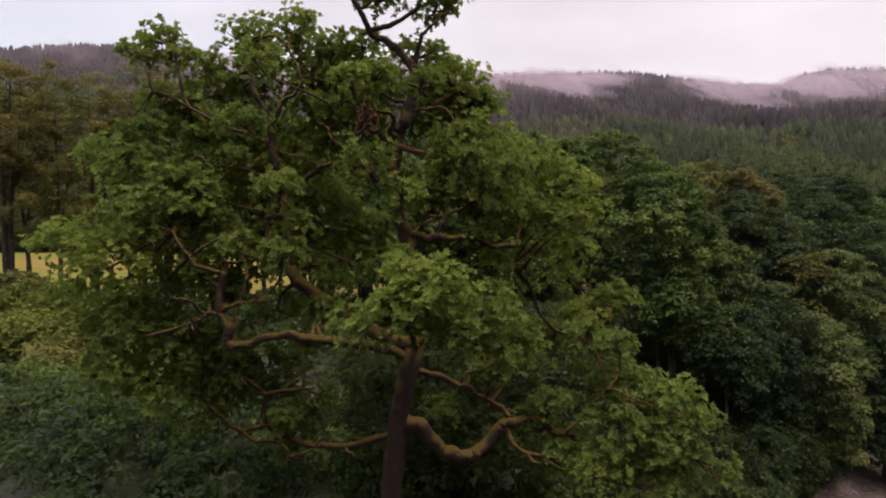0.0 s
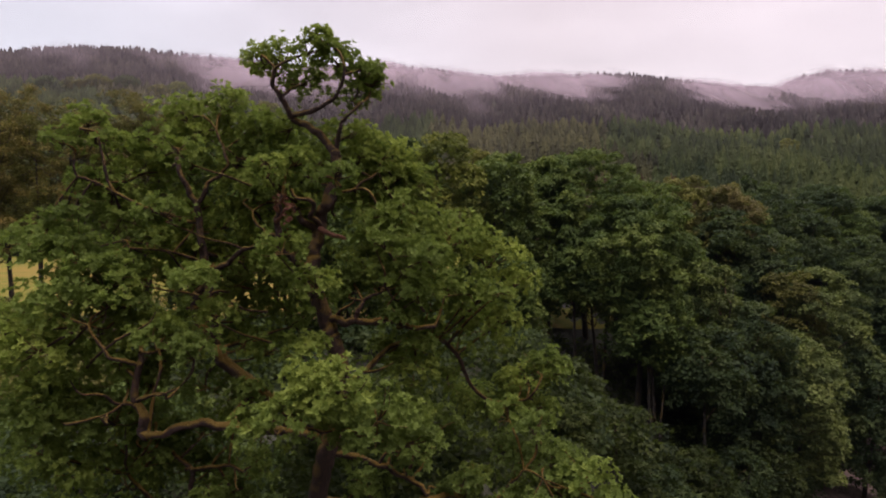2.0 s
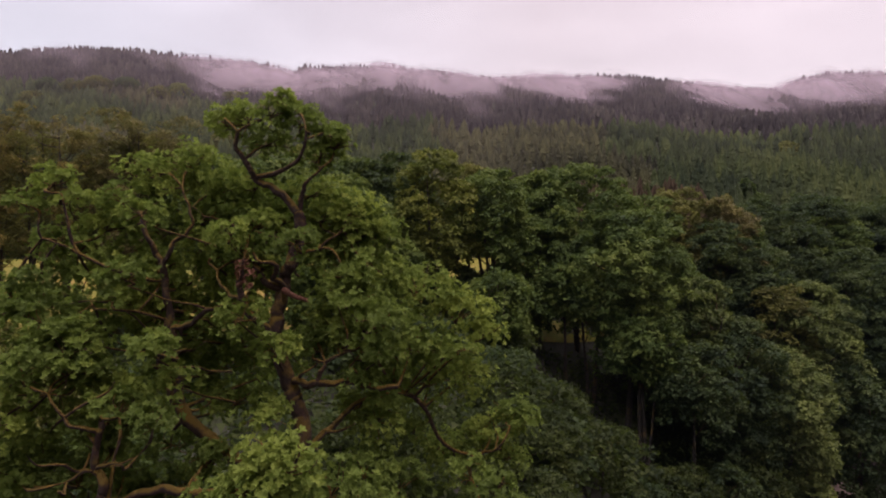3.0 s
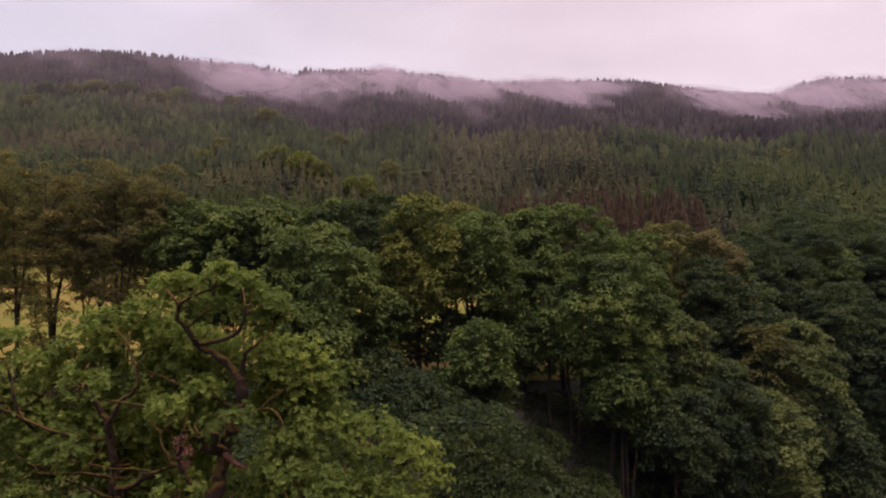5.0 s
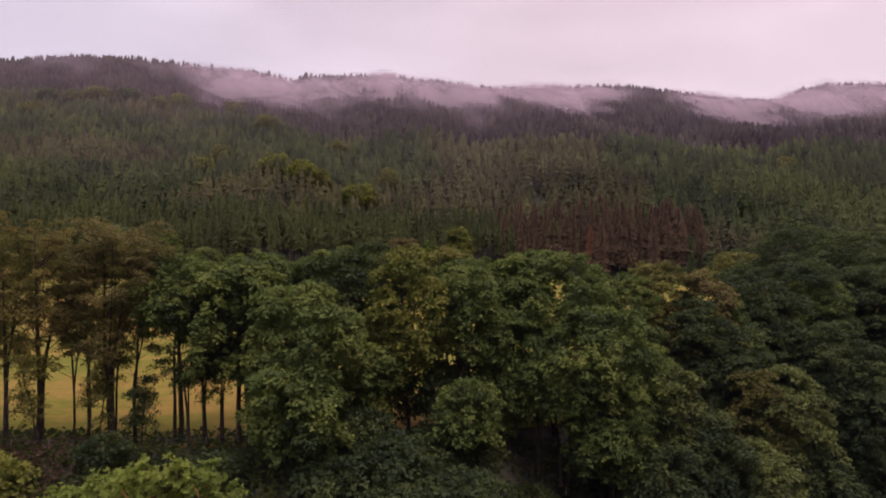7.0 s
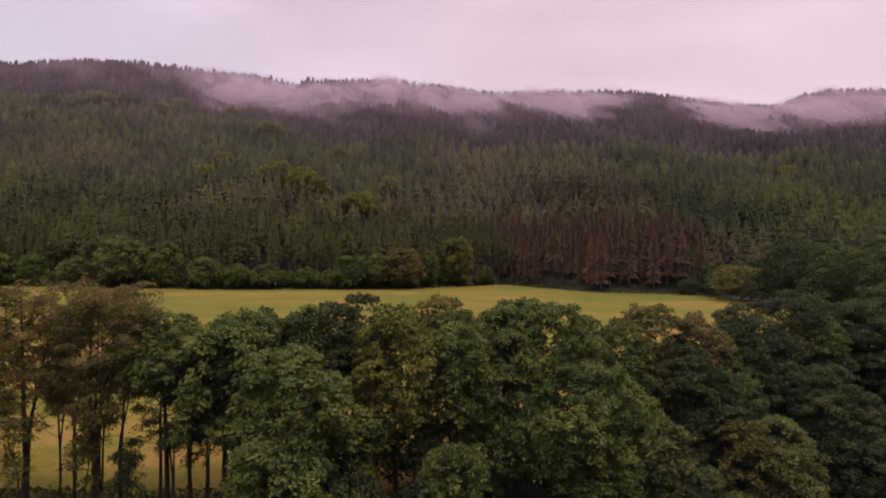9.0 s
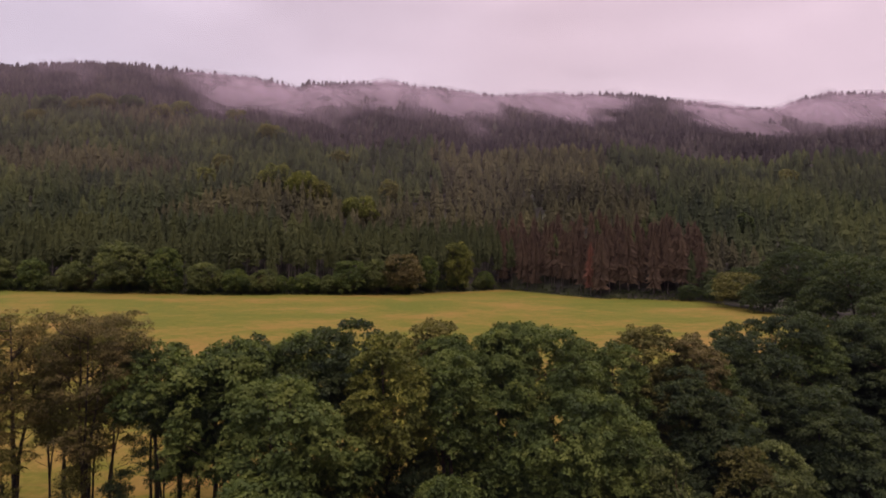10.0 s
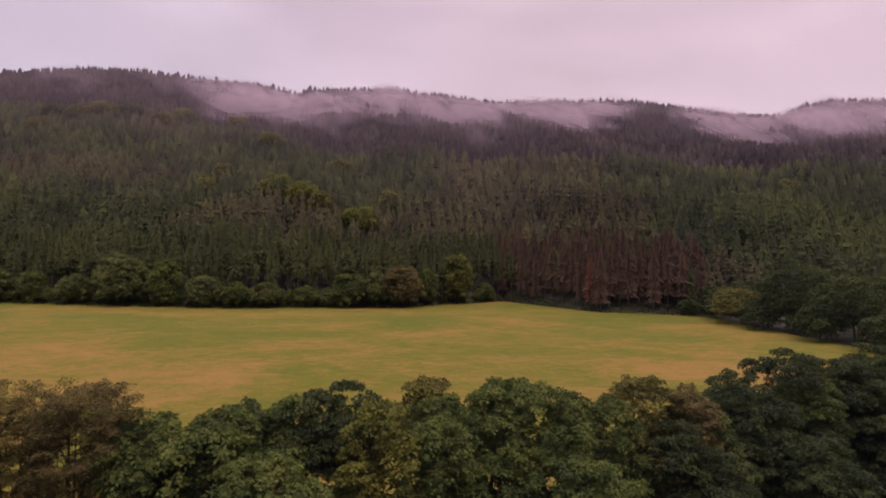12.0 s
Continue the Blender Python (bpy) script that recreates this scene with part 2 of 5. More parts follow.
# ---- mesh helpers ----
def mesh_of(name, verts, faces, mat, tint=None, smooth=False, attribute="tint"):
    """A mesh from arrays of points and of equal-sided faces."""
    verts, faces = np.asarray(verts, float), np.asarray(faces, int)
    me = bpy.data.meshes.new(name)
    me.vertices.add(len(verts))
    me.vertices.foreach_set("co", verts.ravel())
    k = faces.shape[1]
    me.loops.add(faces.size)
    me.loops.foreach_set("vertex_index", faces.ravel())
    me.polygons.add(len(faces))
    me.polygons.foreach_set("loop_start", np.arange(0, faces.size, k))
    me.polygons.foreach_set("use_smooth", np.full(len(faces), smooth))
    if tint is not None:
        me.attributes.new(attribute, "FLOAT", "POINT").data.foreach_set("value", np.asarray(tint, float))
    me.update(calc_edges=True)
    me.materials.append(mat)
    return me


def thing(name, place, label, category, group="", kind=""):
    ob = new(name)
    ob.location = place
    return tagged(ob, label, category, group, kind)


def part(name, me, parent, label=""):
    ob = new(name, me)
    ob.parent = parent
    return tagged(ob, label)


def join(pieces):
    """Joins (points, faces, tints) into one."""
    at, vs, fs, ts = 0, [], [], []
    for v, f, t in pieces:
        vs.append(v)
        fs.append(f + at)
        ts.append(t)
        at += len(v)
    return np.concatenate(vs), np.concatenate(fs), np.concatenate(ts)


def tube(path, radii, sides=8, wobble=0.0, rng=None):
    """A tapered limb along a path, smoothed between its bends; quads."""
    path, radii = np.asarray(path, float), np.asarray(radii, float)
    s = np.linspace(0, len(path) - 1, (len(path) - 1) * 4 + 1)
    i = np.clip(s.astype(int), 0, len(path) - 2)
    u = (s - i)[:, None]
    p0, p1, p2, p3 = path[np.maximum(i - 1, 0)], path[i], path[i + 1], path[np.minimum(i + 2, len(path) - 1)]
    line = 0.5 * (2 * p1 + (p2 - p0) * u + (2 * p0 - 5 * p1 + 4 * p2 - p3) * u ** 2 + (3 * p1 - p0 - 3 * p2 + p3) * u ** 3)
    rad = np.interp(s, np.arange(len(radii)), radii)
    if wobble:
        line[1:-1] += rng.normal(0, wobble * 0.5, (len(line) - 2, 3)) * rad[1:-1, None]
        rad = rad * (1 + 0.05 * np.sin(np.arange(len(rad)) * 0.45 + rng.uniform(0, 6)))
    d = np.gradient(line, axis=0)
    d /= np.linalg.norm(d, axis=1)[:, None] + 1e-9
    a = np.cross(d, (0.31, 0.92, 0.23))
    a /= np.linalg.norm(a, axis=1)[:, None] + 1e-9
    b = np.cross(d, a)
    ang = np.arange(sides) * 2 * np.pi / sides
    ring = line[:, None] + rad[:, None, None] * (np.cos(ang)[None, :, None] * a[:, None] + np.sin(ang)[None, :, None] * b[:, None])
    n = len(line)
    r, c = np.meshgrid(np.arange(n - 1), np.arange(sides), indexing="ij")
    c2 = (c + 1) % sides
    faces = np.stack([r * sides + c, r * sides + c2, (r + 1) * sides + c2, (r + 1) * sides + c], -1).reshape(-1, 4)
    verts = ring.reshape(-1, 3)
    return verts, faces, np.full(len(verts), 0.5)


TRI_V = np.array([(0, 0, 0), (0.30, 0.84, 0.07), (-0.26, 0.92, -0.04)])     # a single small leaf seen from afar
TRI_F = np.array([(0, 1, 2)])
# one folded leaf, and a rosette of five such leaves
LEAF_V = np.array([(0, 0, 0), (0.32, 0.55, 0.10), (0, 1.0, -0.06), (-0.32, 0.55, 0.10)])
LEAF_F = np.array([(0, 1, 2), (0, 2, 3)])


def turned(v, ax, ay, az):
    return np.array([Euler((ax, ay, az)).to_matrix() @ Vector(p) for p in v])


ROSETTE_V = np.concatenate([turned(LEAF_V, 0.35 + 0.3 * (k % 3), 0, k * 2 * math.pi / 5 + 0.2 * (k % 2)) for k in range(5)])
ROSETTE_F = np.concatenate([LEAF_F + 4 * k for k in range(5)])


def scatter(tv, tf, pos, normal, size, tint, rng):
    """Copies of a small leaf form at points, facing the normals with a random spin; joined arrays."""
    n = len(pos)
    nz = normal / (np.linalg.norm(normal, axis=1)[:, None] + 1e-9)
    spin = rng.normal(size=(n, 3))
    nx = np.cross(nz, spin)
    nx /= np.linalg.norm(nx, axis=1)[:, None] + 1e-9
    ny = np.cross(nz, nx)
    basis = np.stack([nx, ny, nz], 1)
    v = np.einsum("vk,nkj->nvj", tv, basis) * np.asarray(size)[:, None, None] + pos[:, None]
    f = tf[None] + (np.arange(n) * len(tv))[:, None, None]
    return v.reshape(-1, 3), f.reshape(-1, 3), np.repeat(tint, len(tv))


def tuft_points(centre, radius, flat, count, rng, stray=0.33):
    """Points over the upper shell of a rounded tuft, with some below and within, and the way out at each."""
    d = rng.normal(size=(count, 3))
    d[:, 2] = np.where(rng.random(count) < 0.68, np.abs(d[:, 2]), d[:, 2])
    d /= np.linalg.norm(d, axis=1)[:, None]
    lump = 1 + 0.22 * np.sin(d[:, 0] * 5 + centre[0] * 7) * np.cos(d[:, 1] * 4 + centre[1] * 5)
    r = radius * lump * rng.uniform(0.3, 1.08, count) ** 0.6
    p = np.asarray(centre) + d * r[:, None] * np.array((1, 1, flat))
    out = d + np.array((0, 0, 0.45)) + rng.normal(0, stray, (count, 3))
    keep = np.array([noise.noise(q) for q in p * (0.95 / radius ** 0.5 * 2.1)]) > -0.10        # breaks into sprays, with gaps between
    return p[keep], out[keep]


# ---- the land: a river in its wooded cut, a meadow on the terrace, a wooded hill behind ----
RIVER = np.array([(400, 250), (110, 97), (75, 75), (50, 54), (35, 39), (25, 22), (20, 0), (17, -60), (60, -900)], float)
RIDGE = np.array([(-2400, 400), (-980, 430), (-793, 440), (-731, 440), (-631, 432), (-481, 414), (-382, 404), (-313, 385), (-301, 399), (-122, 401), (-10, 388),
                  (113, 372), (215, 378), (396, 381), (506, 366), (592, 354), (690, 347), (738, 352), (775, 374), (836, 387), (956, 387), (2400, 370)], float)
EDGE = np.array([(-1500, 325), (-275, 324), (-182, 314), (-114, 306), (-67, 317), (-22, 320), (18, 358), (47, 386), (62, 362), (79, 334), (93, 311), (136, 301), (170, 305), (1500, 320)], float)
CREST = 1200


def river_distance(x, y):
    best = np.full(np.shape(x), 1e9)
    for (ax, ay), (bx, by) in zip(RIVER[:-1], RIVER[1:]):
        dx, dy = bx - ax, by - ay
        u = np.clip(((x - ax) * dx + (y - ay) * dy) / (dx * dx + dy * dy), 0, 1)
        best = np.minimum(best, np.hypot(x - ax - u * dx, y - ay - u * dy))
    return best


def smooth_step(a, b, v):
    u = np.clip((v - a) / (b - a), 0, 1)
    return u * u * (3 - 2 * u)


def height(x, y):
    x, y = np.asarray(x, float), np.asarray(y, float)
    terrace = 4.0 + (6.0 + 0.008 * (np.clip(y, 40, 2000) - 45) - 4.0) * smooth_step(22, 42, y)
    d = river_distance(x, y)
    bank = -13.2 + 0.9 * smooth_step(3.2, 5.0, d) + 0.8 * smooth_step(5, 9, d)
    beyond = x > np.interp(y, RIVER[::-1, 1], RIVER[::-1, 0])
    # the bank beyond, out of view, is raised to darken the river's cut
    terrace = np.where(beyond, 14 + 0.6 * np.clip(d - 20, 0, 300), terrace)
    terrace = terrace + 0.66 * np.clip(-27 - y, 0, 360)          # the valley's near side, unseen, added to block low light
    land = bank + (terrace - bank) * smooth_step(8.0, 24.0 + 8.0 * smooth_step(2, 12, x) * smooth_step(34, 42, y), d)
    edge, crest = np.interp(x, EDGE[:, 0], EDGE[:, 1]), np.interp(x, RIDGE[:, 0], RIDGE[:, 1])
    foot = 6.0 + 0.008 * (edge - 45)
    s = np.clip((y - edge) / (CREST - edge), 0, 1.0)
    swell = 9 * np.sin(x * 0.011 + 1) * np.sin(s * np.pi) + 5 * np.sin(x * 0.031 + y * 0.012) * np.sin(s * np.pi)
    gully = 22 * np.exp(-(((x + 307) * 0.946 + (y - 1200) * 0.325) / 55) ** 2) * np.sin(np.clip(s * 1.15, 0, 1) * np.pi)
    hill = foot + (crest - foot) * s + swell - gully - 0.12 * np.clip(y - CREST, 0, 1500)
    return np.where(y > edge, hill, land)


def sheet(xs, ys, lift=0.0):
    gx, gy = np.meshgrid(xs, ys)
    v = np.stack([gx, gy, height(gx, gy) + lift], -1).reshape(-1, 3)
    w = len(xs)
    r, c = np.meshgrid(np.arange(len(ys) - 1), np.arange(w - 1), indexing="ij")
    f = np.stack([r * w + c, r * w + c + 1, (r + 1) * w + c + 1, (r + 1) * w + c], -1).reshape(-1, 4)
    return v, f


xs = np.concatenate([np.linspace(-4000, -1150, 16), np.linspace(-1100, -130, 50), np.linspace(-120, 120, 121), np.linspace(130, 1100, 50), np.linspace(1150, 4000, 16)])
ys = np.concatenate([np.linspace(-2500, -120, 16), np.linspace(-110, 130, 121), np.linspace(136, 284, 22), np.linspace(288, 400, 57), np.linspace(406, 1240, 92), np.linspace(1300, 4500, 20)])
v, f = sheet(xs, ys)
tagged(new("ground", mesh_of("ground", v, f, GROUND, smooth=True)), "dark leaf-littered woodland ground with patchy grass", "ground", kind="structure")

# the meadow lies over the ground up to the wood's edge
us, vs_ = np.linspace(-420, 154, 142), np.linspace(0, 1, 80)
gu, gv = np.meshgrid(us, vs_)
near = 47 + 3.5 * np.sin(gu * 0.06) + np.where(gu > 5, (gu - 5) * 0.72, 0)
far = np.interp(gu, EDGE[:, 0], EDGE[:, 1]) + np.where((gu > 12) & (gu < 98), -2.4, 0.8)
far = np.where(gu > 142, far - (gu - 142) * 14.0, far)
gy = near + (far - near) * gv
mv = np.stack([gu, gy, height(gu, gy) + 0.06], -1).reshape(-1, 3)
r_, c_ = np.meshgrid(np.arange(79), np.arange(141), indexing="ij")
mf = np.stack([r_ * 142 + c_, r_ * 142 + c_ + 1, (r_ + 1) * 142 + c_ + 1, (r_ + 1) * 142 + c_], -1).reshape(-1, 4)
tagged(new("meadow", mesh_of("meadow", mv, mf, MEADOW, smooth=True)), "mown green meadow with straw-coloured streaks", "meadow", kind="structure")


def ribbon(width, z):
    """A strip along the river's course, bent smoothly."""
    s = np.linspace(1, len(RIVER) - 2, 120)
    cx, cy = np.interp(s, np.arange(len(RIVER)), RIVER[:, 0]), np.interp(s, np.arange(len(RIVER)), RIVER[:, 1])
    dx, dy = np.gradient(cx), np.gradient(cy)
    ln = np.hypot(dx, dy)
    nx, ny = -dy / ln, dx / ln
    rows_ = [np.stack([cx + nx * k, cy + ny * k, np.full(120, z)], -1) for k in (-width, -width / 2, 0, width / 2, width)]
    v = np.stack(rows_, 1).reshape(-1, 3)
    r, c = np.meshgrid(np.arange(119), np.arange(4), indexing="ij")
    return v, np.stack([r * 5 + c, r * 5 + c + 1, (r + 1) * 5 + c + 1, (r + 1) * 5 + c], -1).reshape(-1, 4)


v, f = ribbon(4.6, -12.55)
tagged(new("water", mesh_of("water", v, f, WATER, smooth=True)), "dark peaty river water with small ripples", "river", kind="structure")

# ---- broadleaved trees ----
WORDS = {"green": "full green broadleaved tree on the river bank", "dark": "dark green broadleaved tree in the tree belt",
         "olive": "thin olive-green tree with bare lower trunk by the meadow", "brown": "slender tree with browning thin foliage",
         "rust": "tall tree with rusty olive foliage turning early", "gold": "yellow-green broadleaved tree in the tree belt",
         "willow": "grey-green willow-like tree above the river"}
count_made = [0]


def pads_on_crown(rng, radius, half, mid, size, low_end=-0.94):
    """Places for flat pads of foliage over a lumpy crown: centres and the way each one faces."""
    lobes = rng.normal(size=(int(np.clip(radius / size * 1.6 + 3, 4, 9)), 3)) * (1, 1, 0.7) + (0, 0, 0.25)
    lobes /= np.linalg.norm(lobes, axis=1)[:, None]
    area = 4 * math.pi * ((2 * (radius * half) ** 1.6 + radius ** 3.2) / 3) ** 0.625
    count = int(np.clip(area / (size * size * 2.9), 7, 90))
    k = np.arange(count) + 0.5
    zz = 1 - (1 - low_end) * k / count + rng.normal(0, 0.05, count)
    zz = np.clip(zz, -0.98, 0.98)
    th = k * 2.39996 + rng.normal(0, 0.25, count)
    d = np.stack([np.cos(th) * np.sqrt(1 - zz * zz), np.sin(th) * np.sqrt(1 - zz * zz), zz], 1)
    near = (d @ lobes.T).max(1)
    near = np.maximum(near, np.clip(zz * 1.25, 0, 1))
    reach = (0.66 + 0.36 * np.clip((near - 0.45) / 0.5, 0, 1) ** 0.8) * rng.uniform(0.84, 1.06, count)
    c = d * reach[:, None] * np.array((radius, radius, half)) + np.array((0, 0, mid))
    face = d * (0.8, 0.8, 0.25) + (0, 0, 0.75) + rng.normal(0, 0.14, (count, 3))
    return c, face / np.linalg.norm(face, axis=1)[:, None]


def pad_leaves(c, face, size, leaf, cover, rng, tone, form=(TRI_V, TRI_F), flat=0.34, ragged=0.12):
    """Leaves over domed pads of foliage: every pad is a cluster of small rounded tufts, bare underneath."""
    n = len(c)
    subs = 8
    pr = size * rng.uniform(0.68, 1.28, n)
    ax = np.cross(face, (0.13, 0.97, 0.21))
    ax /= np.linalg.norm(ax, axis=1)[:, None]
    ay = np.cross(face, ax)
    j = np.arange(subs)
    rho = np.sqrt((j + 0.35) / subs)[None] * rng.uniform(0.85, 1.2, (n, subs))
    phi = j[None] * 2.39996 + rng.uniform(0, 6.28, (n, 1)) + rng.normal(0, 0.2, (n, subs))
    dome = flat * (1 - 1.15 * rho ** 2) + rng.normal(0, 0.07, (n, subs))
    wide = rng.uniform(0.75, 1.3, (n, 1))
    sc = c[:, None] + pr[:, None, None] * ((rho * np.cos(phi) * wide)[..., None] * ax[:, None] + (rho * np.sin(phi) / wide)[..., None] * ay[:, None] + dome[..., None] * face[:, None])
    sr = pr[:, None] * rng.uniform(0.24, 0.46, (n, subs))
    st = tone[:, None] + rng.normal(0, 0.13, (n, subs))
    sc, sr, st = sc.reshape(-1, 3), sr.ravel(), st.ravel()
    per = np.maximum((cover * 2 * math.pi * sr * sr * 0.8 / (0.2 * leaf * leaf)).astype(int), 5)
    i = np.repeat(np.arange(len(sc)), per)
    d = rng.normal(size=(len(i), 3))
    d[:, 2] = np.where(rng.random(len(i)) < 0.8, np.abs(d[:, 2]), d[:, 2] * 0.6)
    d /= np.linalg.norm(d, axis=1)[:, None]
    p = sc[i] + d * (sr[i] * rng.uniform(0.72, 1.0 + ragged, len(i)))[:, None] * (1, 1, 0.72)
    out = d + (0, 0, 0.35) + rng.normal(0, 0.32, (len(i), 3))
    # a touch of top light painted in: leaves on tuft tops tinted lighter
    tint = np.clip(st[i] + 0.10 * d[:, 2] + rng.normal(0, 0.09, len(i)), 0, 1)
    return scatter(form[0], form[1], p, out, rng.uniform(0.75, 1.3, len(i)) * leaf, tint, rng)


def broadleaf(place, top, low, radius, kind, group="tree belt along the river", word="", leaf=0.37, dense=1.0, name="tree"):
    """A tree from its crown: top and bottom heights and half width; the trunk stands on the ground below.
    The crown is built of flat pads of foliage in tiers, with dark gaps between them."""
    count_made[0] += 1
    rng = np.random.default_rng(100 + count_made[0])
    x, y = place
    base = float(height(x, y)) - 0.15
    tree = thing(name, (x, y, base), word or WORDS[kind], "tree" if name == "tree" else name, group)
    if group.startswith("tree belt"):
        low -= 1.2
    if base < 3.0 and x > 24:         # on the bank the boughs come down to the ground
        low = min(low, base + 0.8)
    top, low = top - base, max(low - base, 0.3)
    mid, half = (top + low) / 2, (top - low) / 2
    radius = radius * 1.1
    grain = leaf / 0.36
    size = float(np.clip(radius * 0.30, 0.62 * grain ** 0.6, 1.65 * grain))
    c, face = pads_on_crown(rng, max(radius - size * 0.45, 0.4), max(half - size * 0.3, 0.3), mid, size)
    tone = rng.uniform(0.18, 0.80, len(c))
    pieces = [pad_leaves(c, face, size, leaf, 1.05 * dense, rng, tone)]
    # inner leaves close the crown's heart; darker tints put its shade into the colour
    m = int(radius * (half + radius) * 3.2 / grain ** 2)
    d = rng.normal(size=(m, 3))
    d /= np.linalg.norm(d, axis=1)[:, None]
    p = d * rng.uniform(0.15, 0.62, (m, 1)) * np.array((radius, radius, half)) + np.array((0, 0, mid))
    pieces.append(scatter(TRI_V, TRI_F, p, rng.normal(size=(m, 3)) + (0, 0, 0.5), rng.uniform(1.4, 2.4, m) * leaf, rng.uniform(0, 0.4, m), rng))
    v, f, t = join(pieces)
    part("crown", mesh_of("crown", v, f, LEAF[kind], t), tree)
    # stems, and limbs up into the pads
    stems = 1 + (count_made[0] % 3 == 0)
    girth = 0.0075 * top + 0.015 * radius
    for s_ in range(stems):
        lean = rng.normal(0, 0.05, 2) * top + (radius * 0.5 * (s_ - (stems - 1) / 2), 0)
        foot = np.array((s_ * 0.45, rng.normal(0, 0.15), -0.2))
        path = [foot, foot * 0.8 + (lean[0] * 0.25, lean[1] * 0.25, top * 0.3), (lean[0] * 0.7, lean[1] * 0.6, top * 0.6), (lean[0], lean[1], top * 0.88)]
        v, f, t = tube(path, [girth * 1.3, girth, girth * 0.6, girth * 0.12], 6, 0.2, rng)
        part("trunk", mesh_of("trunk", v, f, BARK, smooth=True), tree)
        for j in rng.choice(len(c), min(7, len(c)), replace=False):
            h0 = np.clip(c[j, 2] - abs(rng.normal(0.35, 0.1)) * half - 0.8, 0.25 * top, 0.8 * top)
            u = h0 / top
            a = np.array((lean[0] * u * 1.1, lean[1] * u * 1.05, h0)) + foot * np.array((1, 1, 0)) * (1 - u) * 0.6
            b = c[j] * np.array((0.95, 0.95, 1.0))
            bend = (a + b) / 2 + np.array((*rng.normal(0, 0.3, 2), rng.normal(-0.03, 0.05) * half))
            v, f, t = tube([a, bend, b], [girth * 0.45, girth * 0.28, girth * 0.08], 4, 0.15, rng)
            part("limb", mesh_of("limb", v, f, BARK, smooth=True), tree)
    return tree


def slender(place, top, bare, radius, kind, stems, girth, word="", leaf=0.17, dense=1.0, skew=0.0):
    """A slender tree at the meadow's side: forked stems, rising boughs and a thin haze of small leaves.
    stems: for each one its sideways lean at the crown; bare: height of the lowest leaves."""
    count_made[0] += 1
    rng = np.random.default_rng(500 + count_made[0])
    x, y = place
    base = float(height(x, y)) - 0.15
    tree = thing("tree", (x, y, base), word or WORDS[kind], "tree", "slender trees along the meadow")
    top, bare = top - base, bare - base
    tips, stem_lines = [], []
    fork = rng.uniform(0.16, 0.30) * top
    for n_, lean in enumerate(stems):
        at = fork * (0.75 + 0.5 * n_)
        side = rng.normal(0, 0.4)
        line = [np.array((0.12 * n_, 0.05 * n_, -0.2)), np.array((skew * 0.4 + 0.05 * lean, side * 0.1, at)), np.array((skew + lean * 0.45, side * 0.5, top * 0.52)),
                np.array((skew + lean * 0.8, side, top * 0.76)), np.array((skew + lean, side * 1.2, top * 0.95))]
        line = [q + rng.normal(0, 0.12, 3) * (0 < k < 4) for k, q in enumerate(line)]
        g = girth * (1.0 if n_ == 0 else 0.72)
        v, f, t = tube(line, [g * 1.25, g, g * 0.66, g * 0.36, g * 0.1], 7, 0.2, rng)
        part("trunk", mesh_of("trunk", v, f, BARK, smooth=True), tree)
        stem_lines.append((np.array(line), g))
    for line, g in stem_lines:
        for k in range(int(9 + radius * 2.5)):
            u = rng.uniform(1.1, 3.9)
            i = int(u)
            a = line[i] + (line[i + 1] - line[i]) * (u - i)
            th = rng.uniform(0, 6.283)
            far = radius * rng.uniform(0.35, 1.0) * (1.15 - 0.2 * abs(u - 2.6))
            b = a + np.array((math.cos(th) * far, math.sin(th) * far * 0.8, rng.uniform(0.25, 1.1) * far + 0.3))
            if b[2] < bare or b[2] > top * 1.02:
                continue
            v, f, t = tube([a, (a + b) / 2 + (0, 0, -0.12 * far) + rng.normal(0, 0.14, 3), b], [g * 0.32, g * 0.2, 0.012], 4, 0.1, rng)
            part("limb", mesh_of("limb", v, f, BARK, smooth=True), tree)
            tips += [b, a + (b - a) * 0.68, b + rng.normal(0, 0.35, 3)]
        tips.append(line[-1])
    tips = np.array(tips)
    m = int(radius * (top - bare) * 1.1)
    d = rng.normal(size=(m, 3))
    d /= np.linalg.norm(d, axis=1)[:, None]
    mean_x = skew + float(np.mean(stems)) * 0.8
    tips = np.concatenate([tips, d * rng.uniform(0.45, 1.0, (m, 1)) * (radius, radius, (top - bare) / 2) + (mean_x, 0, (top + bare) / 2)])
    tips = tips[tips[:, 2] < top]
    face = rng.normal(0, 0.3, (len(tips), 3)) + (0, 0, 1)
    face /= np.linalg.norm(face, axis=1)[:, None]
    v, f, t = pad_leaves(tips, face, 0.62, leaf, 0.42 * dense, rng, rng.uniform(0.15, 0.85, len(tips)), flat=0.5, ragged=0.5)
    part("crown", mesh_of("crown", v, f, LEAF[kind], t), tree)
    return tree


# the tree belt between river and meadow
broadleaf((-16.9, 46.0), 21.5, 15.3, 3.6, 'green')
broadleaf((-11.8, 45.0), 21.1, 11.7, 4.4, 'green')
broadleaf((-6.1, 43.0), 19.5, 9.9, 4.5, 'green')
broadleaf((-5.9, 39.0), 14.1, 7.7, 3.6, 'green')
broadleaf((-11.0, 50.0), 21.7, 14.9, 3.1, 'dark')
broadleaf((-5.2, 52.0), 22.2, 14.7, 3.5, 'dark')
broadleaf((-1.5, 53.0), 22.7, 14.1, 3.3, 'dark')
broadleaf((2.0, 48.0), 22.1, 11.2, 3.5, 'gold')
broadleaf((7.0, 49.0), 20.6, 13.1, 3.3, 'green')
broadleaf((5.6, 58.0), 22.5, 16.5, 2.7, 'olive')
broadleaf((16.5, 57.0), 22.0, 11.9, 6.2, 'green')
